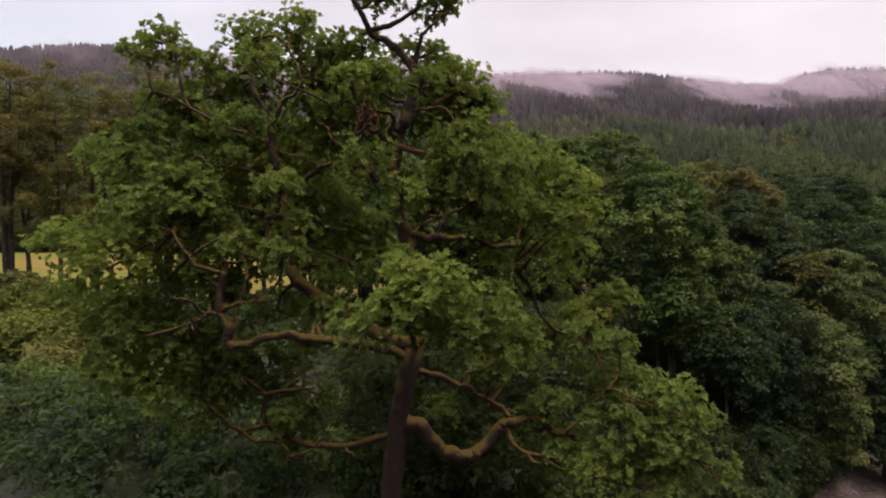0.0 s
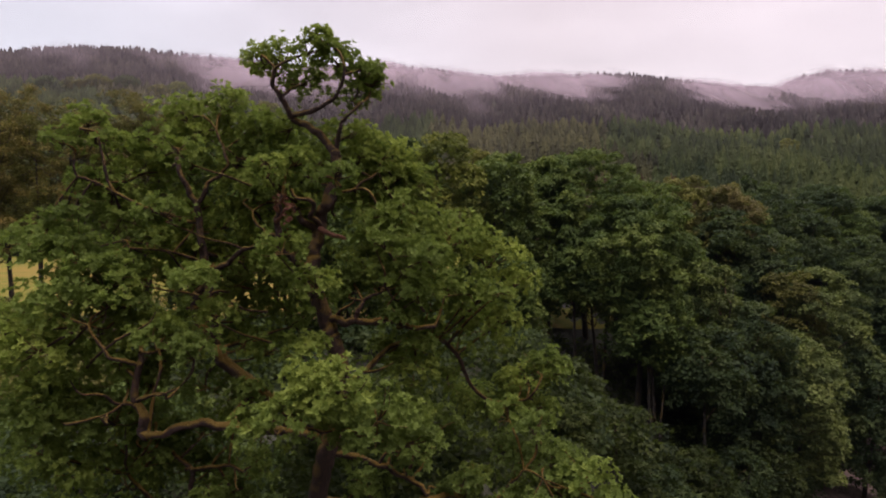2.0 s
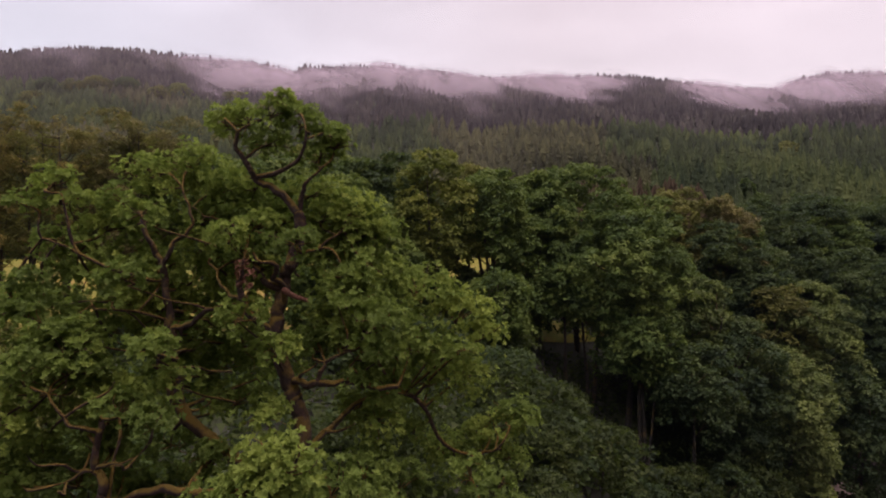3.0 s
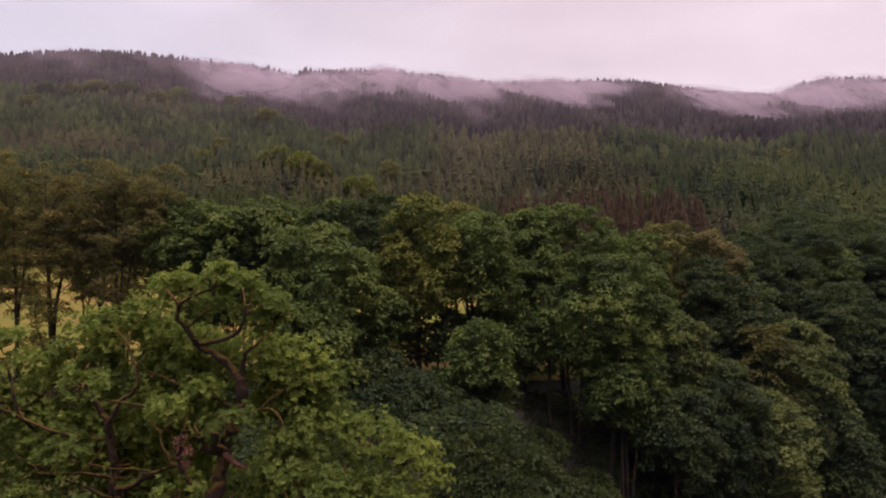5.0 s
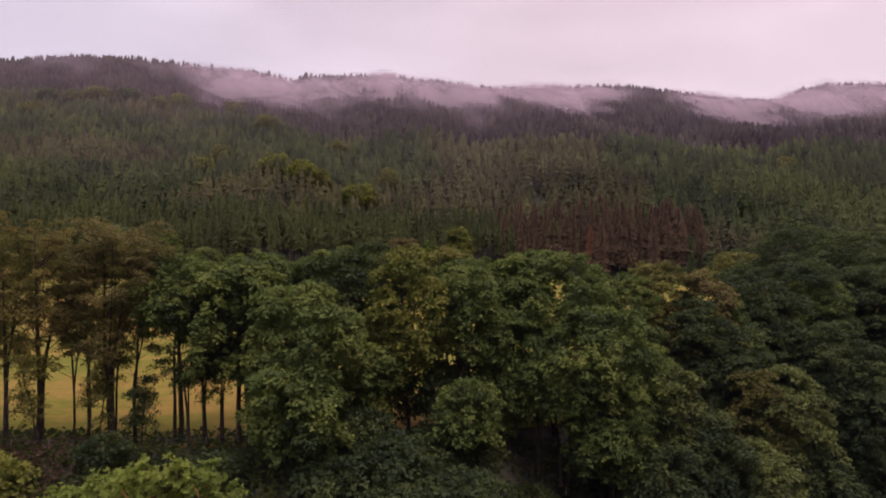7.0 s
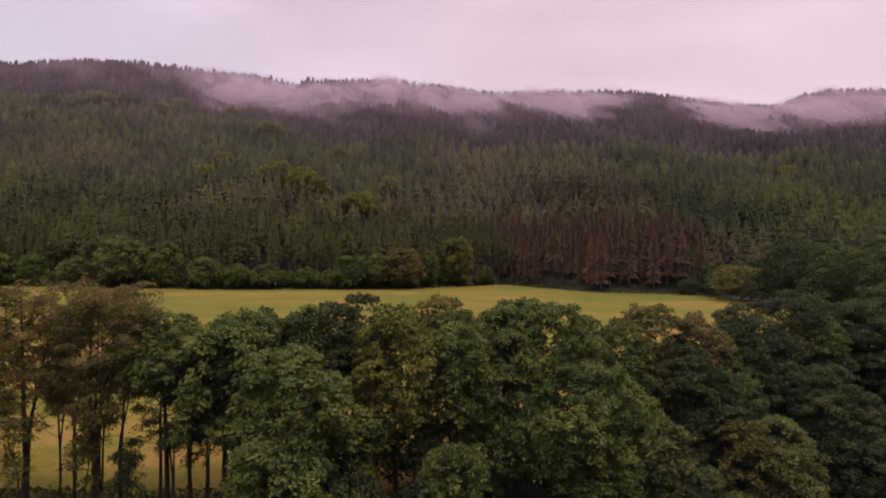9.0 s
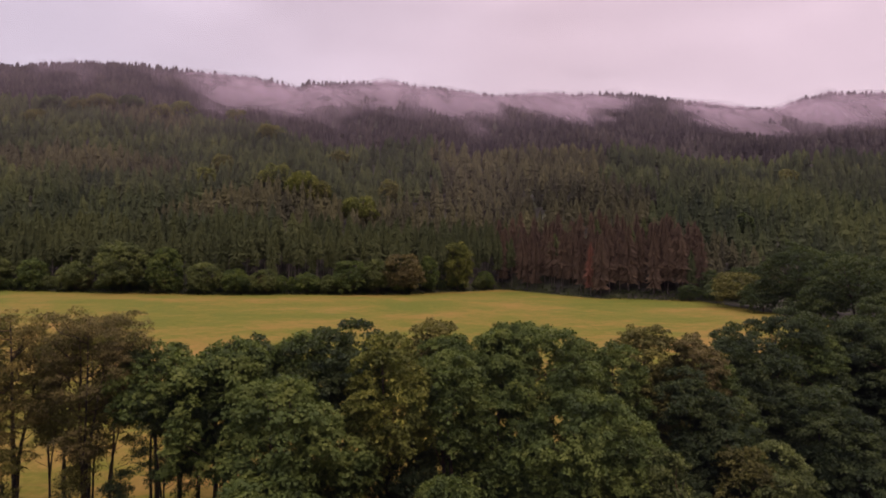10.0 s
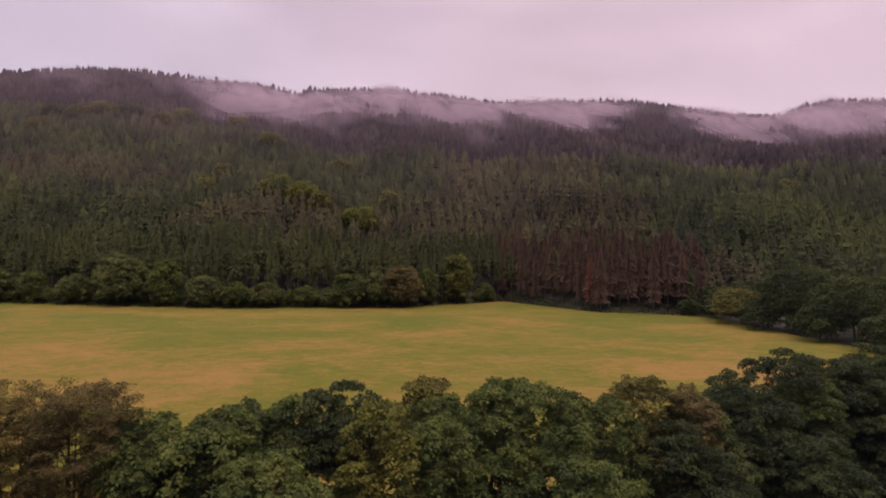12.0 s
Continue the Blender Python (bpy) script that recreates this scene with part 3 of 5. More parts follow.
broadleaf((13.4, 60.0), 22.1, 13.9, 3.1, 'green')
broadleaf((11.9, 53.0), 16.3, 9.2, 4.1, 'green')
broadleaf((19.2, 50.0), 17.1, 7.8, 4.9, 'green')
broadleaf((31.0, 68.0), 21.2, 10.3, 5.3, 'olive')
broadleaf((36.8, 67.0), 20.4, 10.5, 4.1, 'brown')
broadleaf((25.5, 62.0), 19.6, 11.2, 3.8, 'green')
broadleaf((58.0, 83.0), 21.8, 9.0, 8.5, 'dark')
broadleaf((47.6, 78.0), 18.1, 7.3, 6.0, 'dark')
broadleaf((75.6, 92.0), 20.6, 5.0, 9.0, 'dark')
broadleaf((27.5, 53.0), 11.0, 2.8, 3.0, 'willow')
broadleaf((37.4, 57.0), 10.2, 3.0, 3.2, 'olive')
broadleaf((29.8, 50.0), 6.9, -0.8, 3.6, 'dark')
broadleaf((40.9, 57.0), 9.7, -1.4, 4.1, 'willow')
broadleaf((52.7, 67.0), 13.3, -0.4, 5.9, 'dark')
broadleaf((54.5, 62.0), 8.8, -5.8, 5.1, 'dark')
broadleaf((6.9, 43.2), 12.0, 5.4, 2.6, 'green')
broadleaf((1.4, 39.0), 8.5, 3.3, 2.9, 'dark')
broadleaf((-2.6, 37.0), 7.6, 3.0, 2.5, 'dark')
broadleaf((19.7, 48.0), 8.8, 3.9, 3.5, 'green')
broadleaf((23.6, 46.0), 5.5, -0.6, 3.3, 'dark')
broadleaf((20.2, 47.4), 6.0, 3.2, 2.0, 'green')
broadleaf((9.7, 56.0), 12.6, 6.3, 3.5, 'dark')
broadleaf((3.5, 50.0), 12.4, 7.8, 3.1, 'dark')
broadleaf((71.7, 80.0), 13.6, -4.4, 7.4, 'dark')
broadleaf((34.5, 51.0), 4.5, -2.3, 3.7, 'willow')
broadleaf((42.9, 54.0), 1.9, -3.6, 3.6, 'dark')
broadleaf((37.6, 62.0), 13.2, 3.6, 4.5, 'dark')
broadleaf((51.5, 74.0), 13.7, 1.9, 6.1, 'dark')
broadleaf((25.5, 55.0), 12.8, 5.5, 4.0, 'green')
broadleaf((-2.3, 47.0), 15.3, 8.5, 3.9, 'green')
broadleaf((16.1, 51.0), 11.8, 6.5, 4.0, 'green')
broadleaf((-1.2, 43.0), 9.5, 5.1, 2.7, 'dark')
broadleaf((3.8, 41.0), 5.8, 1.6, 2.1, 'dark')
broadleaf((31.6, 66.0), 16.0, 9.3, 4.1, 'olive')
broadleaf((34.4, 64.0), 14.9, 8.3, 3.3, 'green')
broadleaf((-2.1, 46.0), 11.6, 7.8, 2.4, 'gold')
broadleaf((9.2, 50.0), 10.9, 5.7, 3.1, 'green')
broadleaf((13.8, 50.0), 12.9, 7.8, 3.1, 'green')
broadleaf((-7.0, 51.0), 21.9, 15.5, 3.1, 'green')
broadleaf((7.0, 55.0), 21.5, 14.8, 3.4, 'green')
broadleaf((12.2, 57.0), 21.6, 15.3, 2.6, 'green')
broadleaf((21.4, 62.0), 20.0, 12.5, 3.2, 'green')
broadleaf((-11.6, 47.0), 22.0, 16.0, 2.9, 'green')
broadleaf((44.0, 72.0), 20.1, 10.7, 4.4, 'dark')
broadleaf((76.4, 92.0), 19.2, 8.1, 6.6, 'dark')
# slender trees at the meadow's side, their stems seen against the grass
slender((-28.2, 45.0), 24.5, 13.2, 3.8, 'rust', (-0.9, 1.1), 0.21, skew=0.3)
slender((-31.4, 45.5), 23.5, 11.6, 3.0, 'olive', (-0.6, 0.8), 0.17)
slender((-34.8, 44.5), 25.5, 10.5, 4.1, 'rust', (-1.2, 0.2, 1.3), 0.22)
slender((-26.4, 46.5), 21.3, 12.2, 2.2, 'brown', (-0.8, 0.5), 0.10)
slender((-24.5, 45.5), 22.8, 12.8, 3.0, 'olive', (-0.7, 0.9), 0.13)
slender((-23.5, 47.5), 23.7, 13.6, 2.6, 'brown', (0.3, 1.1), 0.11)
slender((-22.1, 44.5), 24.2, 12.9, 3.3, 'brown', (-0.9, 0.6, 1.7), 0.18)
slender((-20.6, 45.5), 22.5, 11.8, 2.6, 'olive', (0.2, 1.3), 0.12)
slender((-17.4, 45.5), 21.6, 14.5, 2.4, 'dark', (0.1,), 0.13)
slender((-15.5, 44.0), 18.6, 11.0, 2.0, 'dark', (-0.9, 0.3), 0.09)
slender((-14.4, 44.5), 19.6, 10.0, 2.0, 'dark', (-0.4, 0.7, 1.2), 0.11)
slender((-13.2, 45.0), 18.6, 10.0, 1.9, 'dark', (0.2, 1.0), 0.09)
slender((-37.5, 50.0), 23.3, 11.0, 3.7, 'olive', (-0.8, 0.9), 0.18)
slender((-41.7, 48.0), 23.3, 10.5, 4.6, 'rust', (-1.2, 1.0), 0.22)
slender((-27.6, 44.0), 13.6, 7.8, 1.5, 'olive', (-0.4,), 0.07)
slender((-22.9, 44.5), 13.2, 7.2, 1.5, 'olive', (0.4,), 0.07)
slender((-19.2, 44.0), 12.0, 8.0, 1.1, 'dark', (0.3,), 0.06)
# infill towards the bend
broadleaf((49.1, 74.0), 18.3, 9.3, 5.0, 'dark')
broadleaf((58.5, 80.0), 18.8, 9.8, 5.5, 'green')
broadleaf((67.9, 84.0), 19.6, 10.6, 6.0, 'dark')
broadleaf((39.6, 68.0), 16.4, 7.4, 4.2, 'green')
broadleaf((69.4, 80.0), 18.0, 9.0, 5.5, 'dark')
broadleaf((73.8, 87.9), 22.2, 13.2, 6.0, 'dark')
broadleaf((64.1, 86.0), 20.1, 11.1, 5.0, 'dark')
broadleaf((33.9, 62.0), 16.4, 7.4, 4.0, 'dark')

# ---- the old oak in front ----
oak_rng = np.random.default_rng(7)
oak = None


def oak_limb(name, path, r0, r1, tufts, wood_material=None):
    """A crooked limb of the oak with the tufts of leaves that it carries; places in the world."""
    base = Vector(oak.location)
    p = np.array(path) - np.array(base)
    if name == "limb":       # crooked between its bends
        q = [p[0]]
        for a, b in zip(p[:-1], p[1:]):
            q += [a + (b - a) * 0.5 + oak_rng.normal(0, 0.05, 3) * np.linalg.norm(b - a), b]
        p = np.array(q)
    radii = np.linspace(r0, r1, len(p)) * 0.84
    v, f, t = tube(p, radii, 10, 0.12, oak_rng)
    limb = part(name, mesh_of(name, v, f, wood_material or OAK_BARK, smooth=True), oak,
                "torn reddish bare wood" if wood_material else "reddish-brown bark with yellow-green moss")
    for k in range(1 if r0 > 0.05 and len(path) > 3 and path[-1][2] < 13 else 0):       # bare crooked side branches
        j = int(oak_rng.integers(1, len(p)))
        way = oak_rng.normal(0, 1, 3) * (1, 0.7, 0.5) + (0, -0.4, 0.25)
        way *= oak_rng.uniform(0.6, 1.4) / np.linalg.norm(way)
        side = [p[j] + way * u + oak_rng.normal(0, 0.06, 3) * (u > 0) + (0, 0, 0.3 * u * u) for u in (0, 0.25, 0.5, 0.75, 1.0)]
        v, f, t = tube(side, [min(radii[j] * 0.6, 0.05), 0.034, 0.026, 0.018, 0.008], 6, 0.2, oak_rng)
        part("branch", mesh_of("branch", v, f, OAK_BARK, smooth=True), oak)
    sprays = list(tufts)
    if name == "limb" and len(path) > 3 and path[-1][2] < 13.5:       # small sprays close to the limb, most of them on its far side
        for k in range(3 if r0 > 0.06 else 2):
            q = p[int(oak_rng.integers(len(p) // 3, len(p)))] + np.array(base)
            sprays.append((*(q + oak_rng.normal(0, 0.45, 3) * (1, 0.6, 0.8) + (0, 0.45, 0.25)), float(oak_rng.uniform(0.34, 0.52))))
    for cx, cy, cz, r in sprays:
        c = np.array((cx, cy, cz)) - np.array(base)
        j = int(np.argmin(np.linalg.norm(p - c, axis=1)))
        a = p[j]
        bend = (a + c) / 2 + oak_rng.normal(0, 0.12, 3)
        v, f, t = tube([a, bend, c], [min(radii[j] * 0.7, 0.06), 0.035, 0.012], 6, 0.2, oak_rng)
        twigs = [(v, f, t)]
        m = int((400 if r > 0.62 else 340) * r * r * (0.95 if cz > 15.2 else 1.0)) + 40
        q, out = tuft_points(c, r * 1.04, 0.8, int(m * 1.5), oak_rng, 0.42)
        m = len(q)
        for e in q[:9]:
            twigs.append(tube([c + (a - c) * 0.15, (c + e) / 2 + oak_rng.normal(0, 0.05, 3), e], [0.018, 0.012, 0.006], 4))
        part("twig", mesh_of("twig", *join(twigs)[:2], OAK_BARK, smooth=True), oak)
        # light put into the tint: near, right and high sprays lighter, low darker
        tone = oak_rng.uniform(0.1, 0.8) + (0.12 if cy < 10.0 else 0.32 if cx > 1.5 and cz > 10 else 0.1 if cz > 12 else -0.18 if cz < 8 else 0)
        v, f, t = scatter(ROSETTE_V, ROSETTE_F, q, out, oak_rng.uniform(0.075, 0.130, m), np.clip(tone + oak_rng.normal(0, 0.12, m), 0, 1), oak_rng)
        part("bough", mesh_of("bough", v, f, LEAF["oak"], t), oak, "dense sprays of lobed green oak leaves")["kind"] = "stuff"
    return limb


def dead_leaves(place, r):
    """A withered red-brown spray caught in the oak."""
    c = np.array(place) - np.array(oak.location)
    q, out = tuft_points(c, r, 1.3, 80, oak_rng, 0.7)
    m = len(q)
    v, f, t = scatter(ROSETTE_V, ROSETTE_F, q, out, oak_rng.uniform(0.04, 0.08, m), oak_rng.uniform(0.3, 1, m), oak_rng)
    part("withered_spray", mesh_of("withered_spray", v, f, LEAF["dead"], t), oak, "withered red-brown oak leaves")["kind"] = "stuff"


# an old oak, limb by limb
OAK = (-1.15, 11.90)
oak = thing('oak_tree', (OAK[0], OAK[1], float(height(*OAK)) - 0.1), 'old spreading oak with mossy crooked limbs on the terrace', 'tree')
oak_limb('trunk', [(-1.22, 11.95, 3.85), (-1.15, 11.90, 4.93), (-1.08, 11.80, 5.58), (-1.00, 11.70, 6.23), (-0.93, 11.60, 6.86), (-0.84, 11.50, 7.43), (-0.72, 11.40, 7.93), (-0.59, 11.40, 8.40), (-0.48, 11.50, 8.91), (-0.42, 11.60, 9.48), (-0.50, 11.70, 10.01)], 0.282, 0.208,
         [])
oak_limb('limb', [(-0.50, 11.70, 10.01), (-0.67, 11.70, 10.46), (-0.85, 11.70, 10.98), (-1.00, 11.80, 11.40), (-1.14, 11.90, 11.80), (-1.11, 12.00, 12.21), (-1.03, 12.10, 12.66), (-0.95, 12.10, 13.13), (-0.78, 12.10, 13.50), (-0.63, 12.10, 13.96), (-0.61, 12.00, 14.37)], 0.208, 0.147,
         [(-1.5, 14.5, 10.9, 0.70)])
oak_limb('limb', [(-0.61, 12.00, 14.37), (-0.72, 12.00, 14.51), (-0.97, 12.00, 14.83), (-1.25, 12.00, 15.03), (-1.56, 12.00, 15.16), (-1.64, 11.90, 15.32), (-1.77, 11.80, 15.58), (-1.93, 11.70, 15.84), (-1.85, 11.60, 16.16)], 0.122, 0.049,
         [(-2.3, 12.1, 16.4, 0.51), (-1.8, 12.2, 16.5, 0.61), (-1.1, 11.7, 16.5, 0.45), (-1.4, 12.2, 16.0, 0.51), (-1.8, 12.6, 15.0, 0.61)])
oak_limb('limb', [(-1.53, 11.95, 15.24), (-1.18, 11.90, 15.29), (-0.79, 11.70, 15.41), (-0.54, 11.60, 15.56), (-0.39, 11.50, 15.82), (-0.33, 11.40, 16.13)], 0.073, 0.031,
         [(-0.6, 12.1, 16.4, 0.59), (-0.0, 12.0, 16.1, 0.50), (-0.9, 11.7, 16.8, 0.33)])
oak_limb('limb', [(-0.61, 12.00, 14.49), (-0.54, 11.90, 14.83), (-0.46, 11.80, 15.04), (-0.28, 11.70, 15.19), (-0.00, 11.60, 15.42)], 0.067, 0.031,
         [(-0.5, 12.7, 14.9, 0.62), (0.2, 11.9, 15.9, 0.34), (-0.2, 12.1, 15.7, 0.43)])
oak_limb('limb', [(-1.14, 11.90, 11.80), (-1.43, 11.80, 12.03), (-1.60, 11.70, 12.20), (-1.73, 11.60, 12.52), (-1.78, 11.50, 12.90), (-1.69, 11.40, 13.19), (-1.62, 11.40, 13.43)], 0.122, 0.055,
         [])
oak_limb('limb', [(-0.97, 12.00, 12.83), (-1.14, 11.80, 13.00), (-1.03, 11.70, 13.26), (-1.13, 11.60, 13.35), (-1.36, 11.50, 13.37), (-1.47, 11.50, 13.57)], 0.080, 0.037,
         [])
oak_limb('limb', [(-0.98, 12.10, 12.75), (-1.24, 11.90, 12.85), (-1.38, 11.80, 13.00), (-1.41, 11.70, 13.17)], 0.110, 0.073,
         [])
oak_limb('limb', [(-0.65, 11.50, 8.55), (-1.13, 11.60, 8.67), (-1.62, 11.80, 8.83), (-2.11, 12.00, 9.04), (-2.51, 12.10, 9.30), (-3.00, 12.20, 9.64), (-3.35, 12.30, 10.03), (-3.69, 12.40, 10.48), (-3.90, 12.50, 10.86), (-3.88, 12.50, 11.17), (-3.75, 12.50, 11.53), (-3.72, 12.50, 11.97)], 0.184, 0.147,
         [(-3.1, 14.3, 10.5, 0.85), (-2.1, 14.5, 10.3, 0.78), (-2.5, 14.1, 11.1, 0.76), (-3.9, 14.3, 9.9, 0.77), (-3.0, 14.9, 9.4, 0.80), (-4.4, 14.3, 10.8, 0.77), (-3.7, 12.5, 9.0, 0.68), (-3.6, 14.4, 12.0, 0.80), (-2.8, 14.2, 11.7, 0.70), (-3.9, 14.2, 11.3, 0.75), (-5.0, 14.3, 11.6, 0.70)])
oak_limb('limb', [(-3.40, 12.30, 10.16), (-3.37, 12.20, 10.66), (-3.42, 12.20, 11.04), (-3.50, 12.20, 11.44), (-3.50, 12.20, 11.86), (-3.20, 12.20, 11.92), (-2.92, 12.10, 12.10), (-2.64, 12.00, 12.30), (-2.40, 12.00, 12.37)], 0.122, 0.049,
         [])
oak_limb('limb', [(-3.72, 12.50, 11.97), (-3.80, 12.50, 12.46), (-3.85, 12.50, 12.91), (-3.87, 12.40, 13.27), (-4.02, 12.40, 13.53), (-4.14, 12.30, 13.88), (-4.24, 12.30, 14.23), (-4.32, 12.30, 14.58)], 0.110, 0.055,
         [(-4.2, 13.2, 12.1, 0.84), (-3.6, 13.4, 12.8, 0.95), (-5.0, 13.1, 14.6, 0.79), (-4.5, 13.3, 14.1, 0.87), (-4.4, 14.2, 12.3, 0.75), (-3.1, 14.3, 12.5, 0.60)])
oak_limb('limb', [(-3.87, 12.40, 13.27), (-3.71, 12.40, 13.51), (-3.62, 12.40, 13.79), (-3.34, 12.40, 13.95), (-3.15, 12.40, 14.23), (-3.29, 12.50, 14.64), (-3.50, 12.60, 15.06)], 0.067, 0.031,
         [(-3.5, 13.2, 15.7, 0.65), (-4.4, 13.0, 15.4, 0.71), (-4.2, 13.5, 15.1, 0.88), (-3.0, 12.9, 13.7, 0.65)])
oak_limb('limb', [(-0.64, 11.40, 8.28), (-1.04, 11.30, 8.45), (-1.50, 11.10, 8.58), (-2.07, 11.00, 8.65), (-2.58, 10.90, 8.74), (-3.02, 10.80, 8.85), (-3.41, 10.70, 8.80), (-3.70, 10.60, 8.67), (-4.01, 10.60, 8.65)], 0.122, 0.086,
         [])
oak_limb('limb', [(-4.01, 10.60, 8.65), (-4.14, 10.60, 8.73), (-4.09, 10.60, 9.04), (-4.31, 10.70, 9.26), (-4.32, 10.70, 9.59), (-4.24, 10.70, 9.98), (-4.20, 10.70, 10.25)], 0.122, 0.067,
         [(-4.6, 11.7, 10.3, 0.85)])
oak_limb('limb', [(-4.24, 10.70, 10.01), (-4.46, 10.60, 10.11), (-4.72, 10.50, 10.20), (-4.92, 10.50, 10.48), (-5.11, 10.50, 10.81)], 0.061, 0.031,
         [(-5.4, 11.3, 10.7, 0.87), (-5.9, 10.8, 11.1, 0.83), (-5.2, 11.2, 11.5, 0.80), (-6.3, 10.6, 10.2, 0.81), (-5.9, 11.7, 9.6, 0.90), (-7.3, 11.7, 9.4, 0.88), (-7.8, 11.7, 10.5, 0.81)])
oak_limb('limb', [(-4.29, 10.70, 9.29), (-4.01, 10.50, 9.42), (-3.64, 10.40, 9.50), (-3.30, 10.40, 9.65)], 0.055, 0.018,
         [])
oak_limb('limb', [(-4.29, 10.70, 9.24), (-4.48, 10.60, 9.28), (-4.63, 10.50, 9.16), (-4.81, 10.50, 9.08)], 0.055, 0.024,
         [(-6.6, 11.7, 8.7, 0.95), (-5.3, 11.7, 8.5, 0.96), (-6.3, 11.4, 8.7, 0.85)])
oak_limb('limb', [(-0.98, 11.70, 6.59), (-1.66, 11.90, 6.37), (-2.53, 12.20, 6.18), (-3.44, 12.50, 6.23), (-3.99, 12.60, 6.49), (-4.09, 12.60, 6.80), (-4.04, 12.60, 7.16), (-4.22, 12.60, 7.35), (-4.45, 12.60, 7.51)], 0.098, 0.055,
         [(-5.3, 13.3, 7.5, 0.84), (-5.0, 13.4, 7.1, 0.87), (-3.1, 13.4, 6.7, 0.79), (-4.2, 13.6, 7.7, 0.66)])
oak_limb('limb', [(-4.04, 12.60, 7.19), (-3.59, 12.50, 7.30), (-3.13, 12.40, 7.38), (-2.77, 12.30, 7.27), (-2.57, 12.20, 7.41)], 0.067, 0.024,
         [])
oak_limb('limb', [(-3.99, 12.60, 6.49), (-4.21, 12.50, 6.47), (-4.49, 12.40, 6.43), (-4.77, 12.30, 6.60), (-4.95, 12.20, 6.86), (-5.15, 12.20, 7.06), (-5.30, 12.20, 7.26), (-5.13, 12.20, 7.58), (-4.90, 12.20, 7.81)], 0.073, 0.031,
         [(-5.8, 13.0, 6.6, 0.84), (-5.4, 13.2, 8.1, 0.78), (-6.1, 12.4, 8.2, 0.80), (-6.1, 11.6, 7.4, 0.87), (-6.8, 11.4, 8.0, 0.79)])
oak_limb('limb', [(-4.49, 12.40, 6.43), (-4.14, 12.30, 6.22), (-3.70, 12.20, 6.25), (-3.39, 12.10, 6.09), (-3.41, 12.00, 5.84)], 0.055, 0.024,
         [])
oak_limb('limb', [(-0.79, 11.70, 10.77), (-0.56, 11.60, 10.82), (-0.35, 11.60, 10.70), (-0.14, 11.60, 10.77), (0.08, 11.70, 10.73), (0.44, 11.80, 10.77), (0.73, 11.90, 10.72), (0.93, 12.00, 10.62), (1.18, 12.00, 10.55), (1.56, 12.10, 10.57)], 0.104, 0.067,
         [(1.8, 12.8, 11.3, 0.84)])
oak_limb('limb', [(-0.14, 11.60, 10.77), (-0.06, 11.60, 10.99), (0.03, 11.70, 11.18), (0.32, 11.80, 11.33), (0.63, 11.90, 11.42), (0.91, 12.00, 11.65)], 0.067, 0.024,
         [(1.1, 12.8, 11.9, 0.91), (2.1, 13.6, 12.5, 0.89), (0.4, 12.0, 12.4, 0.79), (0.0, 12.6, 11.8, 0.81)])
oak_limb('limb', [(0.73, 11.90, 10.72), (0.68, 11.80, 10.92), (0.54, 11.80, 11.06), (0.66, 11.80, 11.22)], 0.055, 0.018,
         [])
oak_limb('limb', [(-0.40, 11.60, 9.19), (-0.19, 11.80, 9.46), (0.07, 12.10, 9.64), (0.36, 12.40, 9.91), (0.70, 12.80, 10.08), (1.08, 13.10, 10.16), (1.62, 13.40, 10.09)], 0.098, 0.049,
         [(2.7, 13.2, 11.1, 0.72), (3.1, 13.9, 12.0, 0.83), (1.4, 14.1, 10.8, 0.92), (1.0, 13.0, 9.4, 0.78)])
oak_limb('limb', [(1.62, 13.40, 10.09), (2.09, 13.70, 9.65), (2.40, 13.90, 8.92), (2.86, 14.10, 8.43), (3.44, 14.10, 8.28), (3.91, 14.10, 8.43), (4.31, 14.10, 9.04)], 0.073, 0.031,
         [(3.6, 14.0, 11.4, 0.64), (2.2, 14.8, 10.0, 1.13), (3.1, 14.0, 10.3, 0.84), (4.0, 14.8, 8.7, 0.73), (4.5, 14.7, 9.2, 0.61), (3.5, 14.8, 8.0, 0.80), (4.4, 14.6, 8.0, 0.55), (2.6, 14.9, 8.0, 0.87)])
oak_limb('limb', [(-0.65, 11.50, 7.96), (-0.28, 11.70, 7.86), (0.12, 11.80, 7.70), (0.54, 11.90, 7.55), (0.76, 12.00, 7.32), (1.05, 12.00, 7.21), (1.28, 12.00, 7.07), (1.42, 12.00, 6.87)], 0.092, 0.055,
         [(1.5, 13.0, 7.9, 0.77), (0.8, 12.6, 8.5, 0.74)])
oak_limb('limb', [(-0.87, 11.60, 6.92), (-0.49, 11.60, 6.83), (-0.26, 11.70, 6.49), (0.00, 11.80, 6.20), (0.37, 11.90, 6.04), (0.66, 11.90, 6.10), (0.96, 12.00, 6.31), (1.20, 12.00, 6.60), (1.35, 12.00, 6.77), (1.66, 12.10, 6.74), (1.98, 12.10, 6.81), (2.28, 12.10, 6.63), (2.45, 12.10, 6.49), (2.66, 12.00, 6.50)], 0.184, 0.098,
         [(2.9, 12.6, 6.0, 0.61)])
oak_limb('limb', [(1.30, 12.00, 6.66), (1.47, 11.90, 6.37), (1.67, 11.80, 6.20), (1.91, 11.70, 6.16), (2.32, 11.60, 6.12), (2.57, 11.50, 5.93)], 0.073, 0.043,
         [(3.2, 11.5, 5.9, 0.74), (4.2, 11.5, 5.5, 0.74)])
